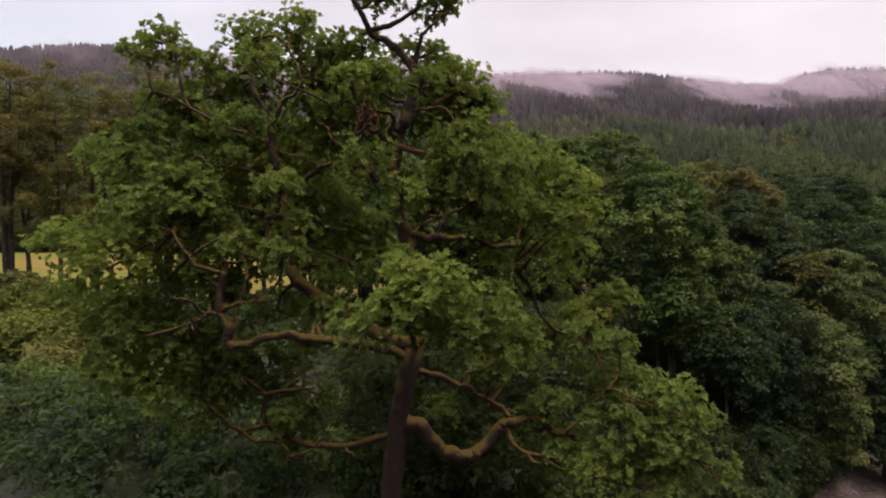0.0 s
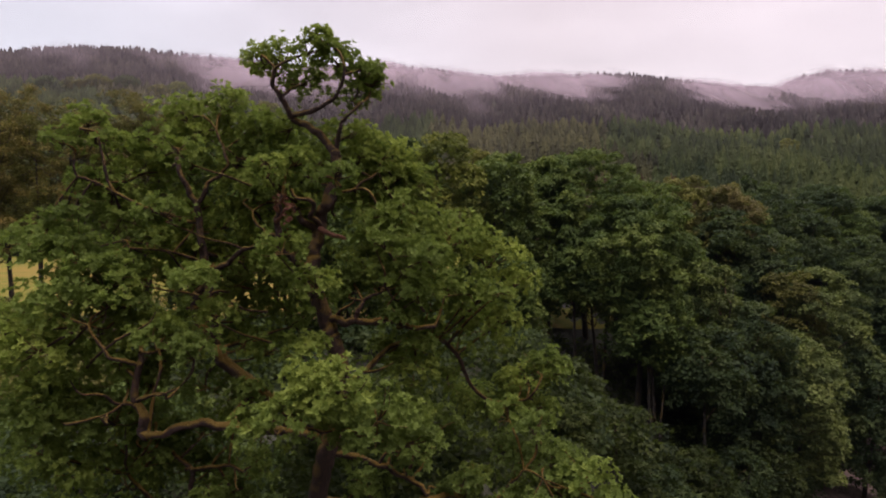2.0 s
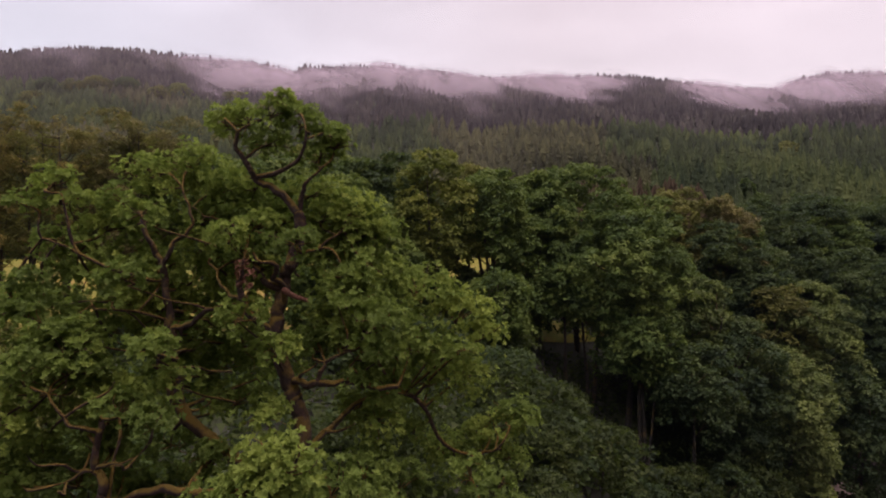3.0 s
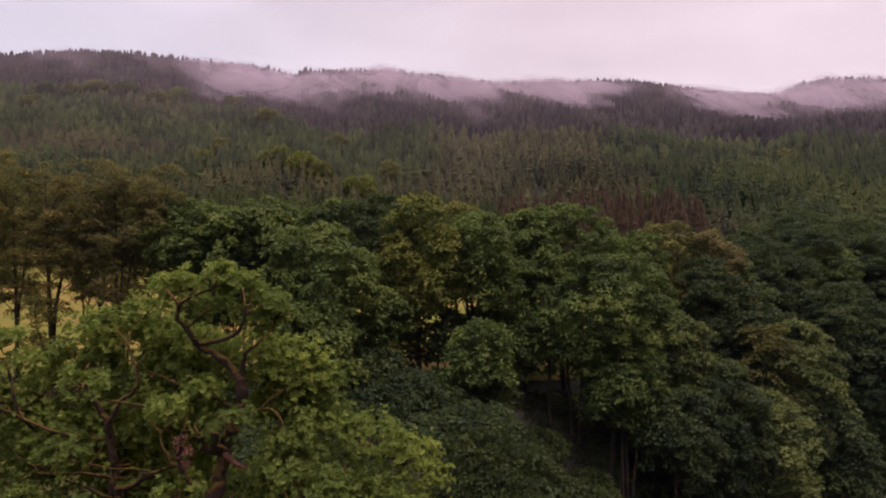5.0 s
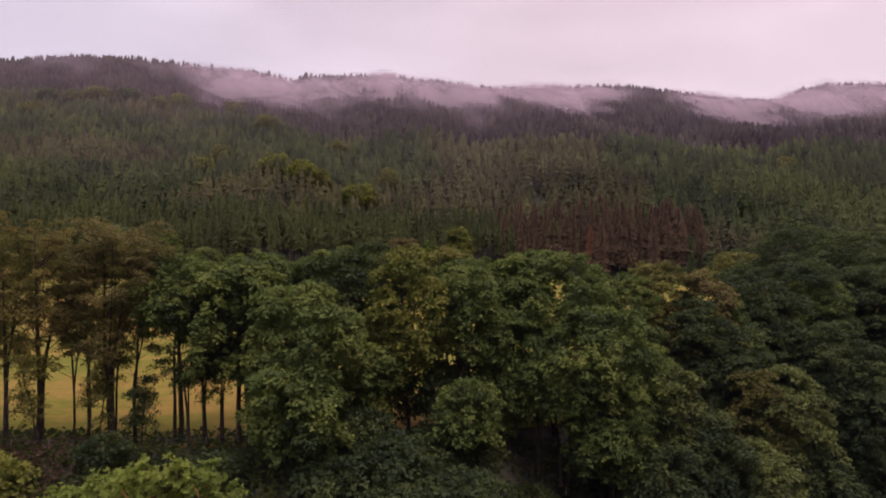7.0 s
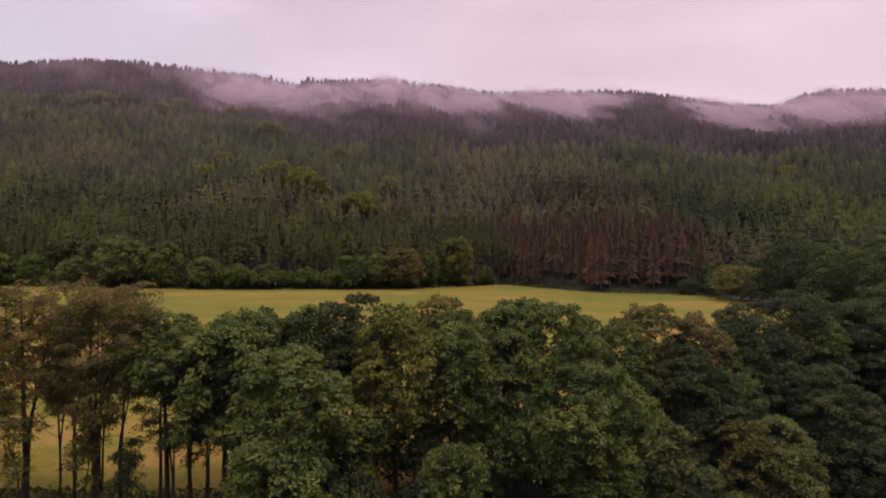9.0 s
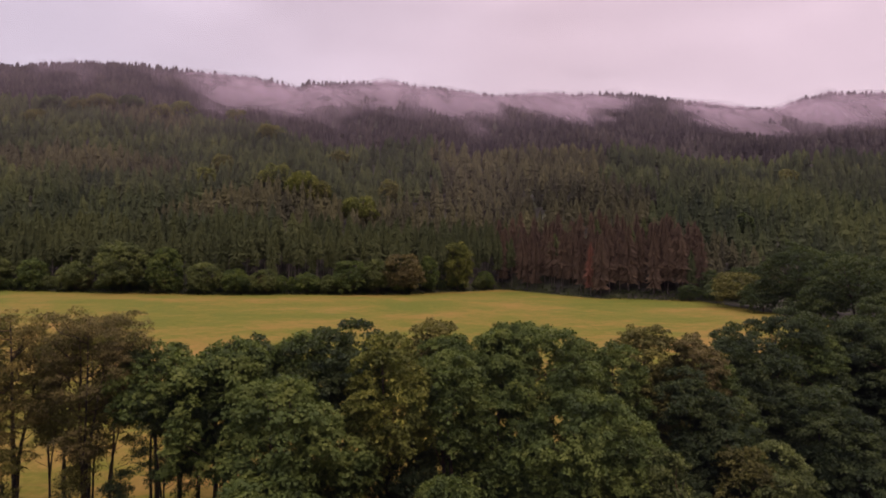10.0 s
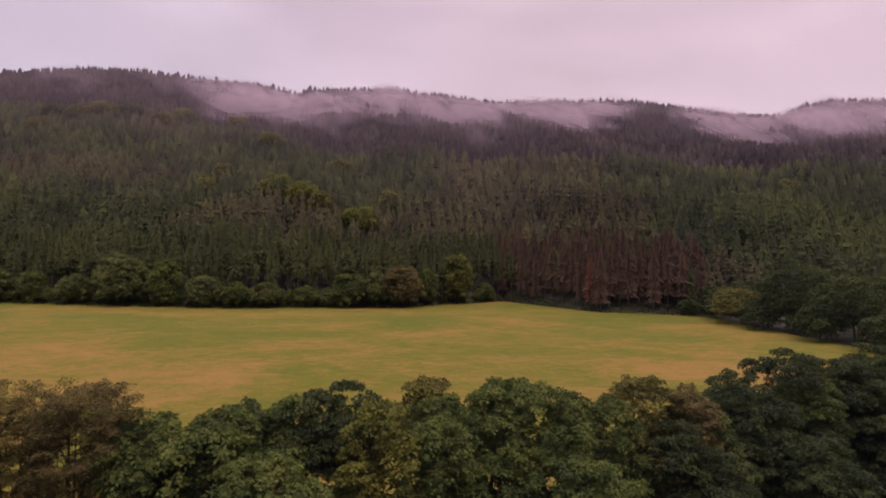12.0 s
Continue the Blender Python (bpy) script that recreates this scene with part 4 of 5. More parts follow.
oak_limb('limb', [(2.63, 12.00, 6.50), (2.92, 11.90, 6.82), (3.20, 11.80, 7.22), (3.48, 11.70, 7.55), (3.87, 11.60, 7.40)], 0.049, 0.024,
         [(3.5, 12.4, 7.5, 0.66), (4.2, 12.4, 7.3, 0.80), (4.8, 11.6, 7.2, 0.75), (5.4, 11.6, 6.9, 0.43), (3.7, 11.6, 6.7, 0.87), (4.6, 11.5, 6.3, 0.86), (5.5, 11.5, 5.9, 0.68)])
oak_limb('limb', [(-0.59, 11.40, 8.34), (-0.58, 10.80, 8.69), (-0.50, 10.20, 9.13), (-0.38, 9.80, 9.45), (-0.21, 9.50, 9.64)], 0.080, 0.037,
         [(-0.1, 9.3, 9.7, 0.76), (-0.5, 9.4, 10.0, 0.56)])
oak_limb('limb', [(-0.86, 9.60, 9.28), (-0.62, 9.40, 9.19), (-0.34, 9.30, 9.15), (-0.01, 9.30, 9.17)], 0.049, 0.018,
         [(-0.8, 9.3, 9.4, 0.66), (0.7, 9.5, 9.3, 0.73), (1.2, 9.8, 8.7, 0.59), (0.3, 9.4, 8.9, 0.62), (-1.5, 9.4, 9.1, 0.51)])
oak_limb('limb', [(-3.72, 12.50, 11.97), (-4.01, 12.30, 12.12), (-4.52, 12.00, 12.27), (-5.09, 11.90, 12.32), (-5.18, 11.90, 12.50)], 0.049, 0.018,
         [(-5.1, 13.1, 12.6, 1.00), (-6.1, 11.4, 12.0, 0.81), (-7.0, 13.5, 12.2, 0.72), (-6.4, 13.8, 11.8, 0.75), (-6.0, 14.0, 11.4, 0.70), (-5.5, 14.0, 12.2, 0.70)])
oak_limb('limb', [(-3.90, 12.50, 12.91), (-4.35, 12.20, 13.05), (-4.95, 12.00, 13.26), (-5.45, 11.90, 13.54), (-5.86, 11.80, 13.76), (-6.18, 11.80, 13.87), (-6.25, 11.80, 14.31)], 0.055, 0.024,
         [(-4.8, 13.4, 13.2, 1.02), (-6.8, 11.6, 12.4, 0.76), (-5.7, 12.7, 13.0, 0.76), (-6.5, 11.8, 14.6, 0.41), (-6.2, 12.4, 13.7, 0.57), (-5.8, 12.5, 13.5, 0.62), (-6.2, 11.8, 13.0, 0.58), (-7.5, 13.2, 12.3, 0.70)])
oak_limb('limb', [(-5.45, 11.90, 13.54), (-5.59, 11.80, 14.01), (-5.67, 11.80, 14.43), (-5.77, 11.80, 14.85)], 0.049, 0.024,
         [(-5.5, 13.1, 14.1, 0.79), (-6.3, 12.3, 15.1, 0.56), (-5.9, 12.3, 14.7, 0.56)])
oak_limb('limb', [(-1.73, 11.60, 12.52), (-2.07, 11.80, 12.61), (-2.35, 12.00, 12.83), (-2.53, 12.20, 13.15), (-2.77, 12.30, 13.32)], 0.055, 0.024,
         [(-2.5, 13.1, 13.4, 0.86)])
oak_limb('limb', [(-0.71, 12.10, 13.71), (-1.36, 12.30, 13.95), (-2.03, 12.50, 14.12), (-2.63, 12.60, 14.31), (-3.04, 12.70, 14.41), (-3.31, 12.70, 14.63)], 0.049, 0.024,
         [(-2.1, 13.5, 14.5, 1.03), (-3.2, 13.5, 15.1, 0.88), (-3.2, 13.4, 14.3, 0.80), (-2.6, 13.2, 15.0, 0.67), (-2.4, 13.2, 14.4, 0.66), (-2.8, 13.4, 14.4, 0.73), (-1.2, 12.8, 14.3, 0.50), (-1.6, 12.9, 13.8, 0.56), (-2.1, 13.0, 14.2, 0.50), (-2.3, 12.8, 13.6, 0.55)])
oak_limb('limb', [(-0.71, 12.10, 13.50), (-0.29, 12.40, 13.65), (0.09, 12.60, 13.96), (0.35, 12.70, 14.24)], 0.049, 0.024,
         [(0.2, 13.5, 14.5, 0.88), (0.8, 13.7, 13.9, 0.82), (-0.2, 13.3, 13.4, 0.80), (0.8, 13.9, 12.9, 0.91), (0.1, 13.3, 14.5, 0.69), (0.6, 13.3, 13.9, 0.70), (0.1, 13.1, 13.7, 0.61), (0.9, 12.8, 13.2, 0.66), (0.4, 12.3, 12.9, 0.60), (-0.3, 12.6, 14.3, 0.45), (-0.0, 13.2, 14.1, 0.57), (-0.2, 13.0, 13.5, 0.51)])
oak_limb('dead_limb', [(-1.75, 11.35, 12.87), (-1.59, 11.20, 12.96), (-1.51, 11.15, 13.09), (-1.39, 11.10, 13.13)], 0.050, 0.020, [], RED_WOOD)
oak_limb('broken_stub', [(-0.97, 12.00, 12.74), (-0.68, 11.80, 12.61), (-0.35, 11.70, 12.53)], 0.085, 0.050, [], RED_WOOD)
dead_leaves((-1.50, 11.10, 13.06), 0.20)
dead_leaves((-1.61, 11.20, 13.22), 0.12)

# sprays on the near side of the upper crown
for k in range(12):
    th, u = k * 2.39996 + 0.7, math.sqrt((k + 0.5) / 12)
    cx, cz = -1.9 + 4.4 * u * math.cos(th) + float(oak_rng.normal(0, 0.3)), 12.2 + 2.3 * u * math.sin(th) + float(oak_rng.normal(0, 0.25))
    cy = 11.9 - 1.2 * math.sqrt(1 - u * u) + float(oak_rng.uniform(-0.2, 0.4))
    root = (-0.9 + 0.55 * (cx + 0.9), 12.1, cz - 0.7)
    oak_limb("limb", [root, ((root[0] + cx) / 2, (12.1 + cy) / 2, cz - 0.45), (cx, cy, cz - 0.1)], 0.035, 0.015, [(cx, cy, cz, float(oak_rng.uniform(0.38, 0.58)))])

# ---- conifers ----
def conifer_form(rng, tiers, points, bare=0.12, slim=0.115, notch=0.62):
    """A spruce 1 m high: ragged drooping tiers of boughs that round in to the tip."""
    vs, fs, at = [], [], 0
    for k in range(tiers):
        u = k / tiers
        z0 = bare + (1 - bare) * u
        z1 = min(z0 + (1 - bare) / tiers * 2.3, 1.0)
        rad = slim * (1 - u ** 1.7) ** 0.9 * (0.78 + 0.22 * min(1.0, u * 4)) * rng.uniform(0.78, 1.18) + 0.006
        ang = np.arange(points * 2) * np.pi / points + rng.uniform(0, 6)
        rr = rad * np.where(np.arange(points * 2) % 2, notch, 1.0) * rng.uniform(0.7, 1.2, points * 2)
        ring = np.stack([np.cos(ang) * rr, np.sin(ang) * rr, z0 - 0.012 + rng.normal(0, 0.012, points * 2) - (rr - rad) * 0.3], 1)
        vs.append(np.concatenate([ring, [(rng.normal(0, 0.004), 0, z1)]]))
        i = np.arange(points * 2)
        fs.append(np.stack([i, (i + 1) % (points * 2), np.full(points * 2, points * 2)], 1) + at)
        at += points * 2 + 1
    return np.concatenate(vs), np.concatenate(fs)


def wood(name, label, seed, keep, spacing, tall, forms, kind, tone):
    """A whole wood of trees over the hill, joined."""
    rng = np.random.default_rng(seed)
    gx, gy = np.meshgrid(np.arange(-1100, 1100, spacing), np.arange(290, 1235, spacing))
    x = (gx + rng.uniform(-0.45, 0.45, gx.shape) * spacing).ravel()
    y = (gy + rng.uniform(-0.45, 0.45, gy.shape) * spacing).ravel()
    ok = keep(x, y) & (np.abs(x) < 0.86 * y + 60)
    x, y = x[ok], y[ok]
    z = height(x, y) - 0.4
    pieces, pick = [], rng.integers(0, len(forms), len(x))
    drift = np.array([noise.noise((a * 0.012, b * 0.012, seed)) for a, b in zip(x, y)])
    for k, (fv, ff) in enumerate(forms):
        s = pick == k
        m = int(s.sum())
        if not m:
            continue
        h = rng.uniform(*tall, m) * (1 - 0.25 * (rng.random(m) < 0.15))
        wide = h * rng.uniform(0.85, 1.2, m)
        a = rng.uniform(0, 6.283, m)
        ca, sa = np.cos(a)[:, None] * wide[:, None], np.sin(a)[:, None] * wide[:, None]
        v = np.stack([fv[:, 0] * ca - fv[:, 1] * sa + x[s, None], fv[:, 0] * sa + fv[:, 1] * ca + y[s, None], fv[:, 2] * h[:, None] + z[s, None]], -1)
        f = ff[None] + (np.arange(m) * len(fv))[:, None, None]
        t = np.clip(tone + 0.6 * drift[s] + rng.normal(0, 0.19, m), 0, 1)
        pieces.append((v.reshape(-1, 3), f.reshape(-1, 3), np.repeat(t, len(fv))))
    v, f, t = join(pieces)
    return tagged(new(name, mesh_of(name, v, f, LEAF[kind], t)), label, "forest", kind="stuff")


form_rng = np.random.default_rng(3)
NEAR_FORMS = [conifer_form(form_rng, 11, 6, 0.14, w) for w in (0.15, 0.17, 0.19, 0.21, 0.18)]
FAR_FORMS = [conifer_form(form_rng, 6, 5, 0.10, w) for w in (0.19, 0.21, 0.24, 0.22, 0.26)]


def edge_of(x):
    return np.interp(x, EDGE[:, 0], EDGE[:, 1])


def larches(x, y):
    return (x > 50) & (x < 150) & (y < edge_of(x) + 50)


def brownish(x, y):
    """Stretches of the hillside where larch and bare spruce tinge the wood brown."""
    return np.array([noise.noise((a * 0.006, b * 0.008, 4.0)) for a, b in zip(x, y)]) + 0.35 * np.exp(-((x - 60) / 170) ** 2) > 0.27


wood("conifer_wood", "dense dark green spruce plantation on the lower hillside", 11,
     lambda x, y: (y > edge_of(x) + np.where(x > 138, 4, 43)) & (y < 520) & ~larches(x, y) & ~brownish(x, y), 8.2, (18, 28), NEAR_FORMS, "conifer", 0.48)
LARCH_FORMS = [conifer_form(form_rng, 13, 7, 0.15, 0.17, 0.35) for _ in range(4)]
RIDGE_FORMS = [conifer_form(form_rng, 3, 4, 0.1, 0.25) for _ in range(4)]


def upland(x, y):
    """Where the haze-tinted upper wood begins: lower on one flank of the hill than on the other."""
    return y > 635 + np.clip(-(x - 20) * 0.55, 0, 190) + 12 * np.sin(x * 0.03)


wood("upland_wood", "dark conifer forest on the upper hillside under mist", 12,
     lambda x, y: (y >= 520) & ~upland(x, y) & ~brownish(x, y), 9.2, (15, 25), FAR_FORMS, "conifer", 0.45)
wood("ridge_wood", "dark haze-tinted conifers along the misty ridge", 14,
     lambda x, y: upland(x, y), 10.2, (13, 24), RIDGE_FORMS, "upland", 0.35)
for low_, high_, forms_, gap_ in ((0, 520, NEAR_FORMS, 8.4), (520, 1300, FAR_FORMS, 9.0)):
    wood("brown_wood", "brownish larch and spruce stretches on the hillside", 15,
         lambda x, y: (y > edge_of(x) + np.where(x > 138, 4, 43)) & (y >= low_) & (y < high_) & ~upland(x, y) & ~larches(x, y) & brownish(x, y), gap_, (15, 25), forms_, "mixed", 0.5)
wood("larch_wood", "stand of brown thinning larches above the meadow", 13,
     lambda x, y: larches(x, y) & (y > edge_of(x) + 36), 6.6, (21, 29), LARCH_FORMS, "larch", 0.5)


def conifer(kind, label, seed, bare):
    """A single conifer 1 m high with a bare stem below its boughs, to be scaled."""
    rng = np.random.default_rng(seed)
    tree = thing("conifer", (0, 0, 0), label, "tree", "conifers along the meadow's edge")
    v, f, t = tube([(0, 0, -0.01), (0.004, 0.002, 0.35), (0, 0, 0.7), (0, 0, 0.97)], [0.0065, 0.0056, 0.004, 0.001], 6)
    part("trunk", mesh_of("trunk", v, f, PALE_BARK, smooth=True), tree)
    fv, ff = conifer_form(rng, 18, 9, bare, 0.145, 0.4)
    part("crown", mesh_of("crown", fv, ff, LEAF[kind], rng.uniform(0.45, 1.0, len(fv))), tree)
    return tree


edge_rng = np.random.default_rng(21)
singles = {"conifer": [conifer("conifer", "tall spruce with a bare lower trunk at the meadow's edge", 30 + k, b) for k, b in enumerate((0.46, 0.38, 0.53, 0.30))],
           "larch": [conifer("larch", "brown thinning larch at the meadow's edge", 40 + k, b) for k, b in enumerate((0.22, 0.12))]}
used = set()
stand = {"crown": {}, "trunk": []}


def corners(me, sides):
    v, f = np.empty(len(me.vertices) * 3), np.empty(len(me.polygons) * sides, int)
    me.vertices.foreach_get("co", v)
    me.loops.foreach_get("vertex_index", f)
    return v.reshape(-1, 3), f.reshape(-1, sides)


for row in range(6):
    for x in np.arange(-340, 150, 5.6):
        x = float(x + edge_rng.uniform(-3.5, 3.5))
        y = float(edge_of(x)) + (5 if x > 45 else 9) + row * 6 + edge_rng.uniform(-3, 4)
        kind = "larch" if 45 < x < 150 and edge_rng.random() < 0.9 else "conifer"
        src = singles[kind][int(edge_rng.integers(0, len(singles[kind])))]
        h = edge_rng.uniform(25, 36) + (3 if kind == "larch" else 0)
        wide, spin, z = h * edge_rng.uniform(0.85, 1.15), edge_rng.uniform(0, 6), float(height(x, y)) - 0.3
        if row < 3:
            tree = src if src not in used else copy_thing(src, Matrix())
            used.add(src)
            tree.location, tree.rotation_euler, tree.scale = (x, y, z), (0, 0, spin), (wide, wide, h)
            continue
        turn_ = np.array(((math.cos(spin), math.sin(spin), 0), (-math.sin(spin), math.cos(spin), 0), (0, 0, 1)))       # further back in the wood
        for ob in src.children:
            pv, pf = corners(ob.data, 3 if ob.name.startswith("crown") else 4)
            piece = ((pv * (wide, wide, h)) @ turn_ + (x, y, z), pf, np.full(len(pv), edge_rng.uniform(0.4, 0.9)))
            (stand["crown"].setdefault(kind, []) if ob.name.startswith("crown") else stand["trunk"]).append(piece)
for kind, pieces in stand["crown"].items():
    v, f, t = join(pieces)
    tagged(new("conifer_stand", mesh_of("conifer_stand", v, f, LEAF[kind], t)), "rear rows of the %s stand behind the meadow's edge" % ("brown larch" if kind == "larch" else "dark spruce"), "forest", kind="stuff")
v, f, t = join(stand["trunk"])
tagged(new("conifer_stems", mesh_of("conifer_stems", v, f, PALE_BARK, smooth=True)), "pale bare stems inside the conifer stand", "forest", kind="stuff")

dead = conifer("dead", "dead larch with rust-red needles at the meadow's edge", 50, 0.15)
dead.location, dead.scale = (90, 319, float(height(90, 319)) - 0.3), (34, 34, 31)

# ---- mist along the ridge ----
def mist_sheet(v, fade, drift, nu, nv, thick, a, b, colour):
    r, c = np.meshgrid(np.arange(nv - 1), np.arange(nu - 1), indexing="ij")
    f = np.stack([r * nu + c, r * nu + c + 1, (r + 1) * nu + c + 1, (r + 1) * nu + c], -1).reshape(-1, 4)
    me = mesh_of("mist", v, f, mist_material("mist", thick, a, b, colour), fade.ravel(), True, "fade")
    me.attributes.new("drift", "FLOAT_VECTOR", "POINT").data.foreach_set("vector", drift.reshape(-1, 3).ravel())
    tagged(new("mist", me), "pale translucent sheet for drifting mist and valley haze", "mist", kind="stuff")


def mist_bank(y, seed, thick):
    """A torn curtain of mist standing before the upper slope, below the crest's line; it hangs lower in some places than in others."""
    nu, nv = 181, 19
    gu, gv = np.meshgrid(np.linspace(-1000, 1150, nu) * y / CREST, np.linspace(0, 1, nv))
    far = gu * CREST / y
    foot = height(gu, np.full_like(gu, y)) - 4
    crest = np.interp(far, RIDGE[:, 0], RIDGE[:, 1])
    z = foot + (np.maximum(25 + (crest + 4) * y / CREST, foot + 6) - foot) * gv
    yy = y + 14 * np.sin(gu * 0.02 + seed) + 0.25 * (z - foot)
    hang = np.interp(far, HANG[:, 0], HANG[:, 1]) + 30 * np.sin(gu * 0.023 + seed) + 20 * np.sin(gu * 0.061 + 2 * seed)
    body = np.interp(far, THICK[:, 0], THICK[:, 1]) * smooth_step(-110, 130, y - (CREST - hang))
    fade = body * smooth_step(0.0, 0.55, gv) * (1 - 0.75 * smooth_step(0.7, 1.0, gv))
    drift = np.stack([gu * 0.0115 + z * 0.010 + 3.1 * seed, z * 0.015 + 0.6 * seed, np.full_like(gu, seed)], -1)
    mist_sheet(np.stack([gu, yy, z], -1).reshape(-1, 3), fade, drift, nu, nv, thick, 0.22, 0.60, (0.74, 0.575, 0.645))


def haze(x0, x1, y, tall, seed, thick, colour=(0.86, 0.71, 0.78)):
    """A translucent sheet added for the thin haze of a damp evening in the valley."""
    nu, nv = 49, 17
    gu, gv = np.meshgrid(np.linspace(0, 1, nu), np.linspace(0, 1, nv))
    x, yy = x0 + (x1 - x0) * gu, y + 18 * np.sin(gu * 4 + seed) + 0.35 * tall * gv
    z = height(x[:1], np.full_like(x[:1], y)) + tall * gv
    fade = np.clip(np.sin(np.pi * gu), 0, 1) ** 0.6 * gv ** 1.2 * np.clip((1 - gv) * 3.2, 0, 1)
    drift = np.stack([x * 0.016, yy * 0.004, z * 0.0085], -1)
    mist_sheet(np.stack([x, yy, z], -1).reshape(-1, 3), fade, drift, nu, nv, thick, -0.5, 0.3, colour)


# metres down the slope that the mist reaches, and how thick it is, along the ridge
HANG = np.array([(-1000, 201), (-700, 254), (-560, 335), (-480, 469), (-390, 482), (-270, 429), (-180, 388), (-90, 482), (70, 536), (150, 402), (320, 522), (430, 268), (480, 254), (530, 442), (630, 630), (800, 751), (1150, 697)], float)
THICK = np.array([(-1000, 0.40), (-700, 0.36), (-600, 0.55), (-480, 0.95), (-270, 1.0), (-60, 1.0), (100, 0.95), (330, 0.92), (410, 0.7), (455, 0.45), (500, 0.7), (580, 0.95), (640, 1.0), (720, 0.9), (900, 0.9), (1150, 0.85)], float)
for y, seed, thick in [(1050, 1.0, 0.62), (950, 4.3, 0.64), (850, 8.7, 0.62), (750, 10.9, 0.56)]:
    mist_bank(y, seed, thick)
haze(-1300, 1300, 700, 330, 35.0, 0.19)
haze(-1000, 1000, 440, 230, 38.0, 0.10)
# bluish veil added in front of the tree belt to lift its dark gaps
haze(-110, 150, 30, 70, 41.0, 0.006, (0.52, 0.52, 0.86))

# ---- shrubs and round trees by the meadow and on the hill ----
SHRUB_WORD = {"olive": "olive", "willow": "grey-green", "green": "green", "dark": "dark green", "brown": "brownish", "gold": "yellow-green"}
for x, y, h, r, k in [
    (-261, 349, 19.5, 13.6, 'willow'),
    (-234, 344, 18.6, 7.5, 'green'),
    (-207, 335, 16.4, 10.2, 'willow'),
    (-178, 339, 28.7, 14.1, 'willow'),
    (-152, 335, 25.6, 8.7, 'green'),
    (-128, 326, 17.7, 8.5, 'willow'),
    (-111, 317, 14.9, 6.9, 'green'),
    (-95, 312, 13.8, 7.6, 'willow'),
    (-73, 315, 11.6, 6.0, 'green'),
    (-61, 317, 9.7, 5.5, 'willow'),
    (-48, 319, 18.9, 9.7, 'green'),
    (-33, 321, 20.7, 7.0, 'willow'),
    (-19, 327, 24.4, 11.4, 'brown'),
    (-4, 337, 22.3, 5.3, 'green'),
    (14, 370, 32.4, 9.0, 'gold'),
    (33, 384, 12.0, 5.3, 'green'),
    (-280, 345, 18.7, 9.0, 'green')]:
    y = float(edge_of(x)) + 1.5
    g = float(height(x, y - 3))
    broadleaf((x, y), g + h, g + 0.3, r, k, "shrubs along the meadow's edge", "rounded %s shrub at the meadow's edge" % SHRUB_WORD[k], 1.0, 0.9, "shrub")
small = np.random.default_rng(33)
for x in np.arange(-285, 40, 9.0):
    x = float(x + small.uniform(-4, 4))
    k, y = ("green", "willow", "dark", "green", "brown")[int(small.integers(0, 5))], float(edge_of(x)) + float(small.uniform(2.5, 5))
    g = float(height(x, y))
    broadleaf((x, y), g + float(small.uniform(4.5, 10)), g + 0.2, float(small.uniform(2.6, 4.6)), k, "shrubs along the meadow's edge", "low %s shrub at the meadow's edge" % SHRUB_WORD[k], 0.9, 0.8, "shrub")
for x, y, h, r, k in [
    (146, 262, 16.3, 12.0, 'olive'),
    (156, 235, 29.1, 14.4, 'dark'),
    (158, 205, 24.5, 13.0, 'dark'),
    (189, 260, 25.4, 13.3, 'dark'),
    (144, 240, 13.1, 8.6, 'dark'),
    (185, 220, 21.7, 13.5, 'dark'),
    (146, 285, 9.8, 7.3, 'dark'),
    (145, 205, 13.6, 7.3, 'dark'),
    (149, 180, 12.1, 7.3, 'dark'),
    (137, 297, 9.0, 5.5, 'dark'),
    (152, 303, 15.0, 8.5, 'dark'),
    (166, 296, 18.0, 9.5, 'dark'),
    (150, 268, 9.0, 7.0, 'dark'),
    (168, 245, 16.0, 9.0, 'dark'),
    (151, 225, 8.0, 6.0, 'dark'),
    (166, 190, 14.0, 9.0, 'dark'),
    (150, 160, 9.0, 7.0, 'dark')]:
    g = float(height(x, y))
    broadleaf((x, y), g + h, g + 1.0, r, k, "trees at the meadow's corner", "large rounded %s tree at the meadow's corner" % SHRUB_WORD[k], 0.9, 0.75)
for x, y, r, k in [
    (-144, 490, 15, 'gold'),
    (-115, 468, 12, 'gold'),
    (-98, 455, 9, 'olive'),
    (-63, 440, 14, 'gold'),
    (-44, 496, 10, 'olive'),
    (-396, 834, 17, 'gold'),
    (-402, 788, 14, 'olive'),
    (-482, 780, 18, 'olive'),
    (-506, 768, 15, 'olive'),
    (-563, 792, 16, 'dark'),
    (-315, 846, 17, 'olive'),
    (-218, 696, 16, 'olive'),
    (-220, 558, 10, 'olive'),
    (-216, 510, 8, 'gold'),
    (-119, 646, 12, 'olive'),
    (-448, 790, 16, 'dark'),
    (331, 530, 10, 'olive'),
    (209, 376, 5, 'dark'),
    (-521, 706, 12, 'olive')]:
    g = float(height(x, y))
    broadleaf((x, y), g + 26, g + 5, r, k, "broadleaved trees on the hillside", "rounded %s tree among the hillside conifers" % {"gold": "yellow-green", "olive": "olive", "dark": "dark green", "green": "green"}[k], 1.7, 0.7)

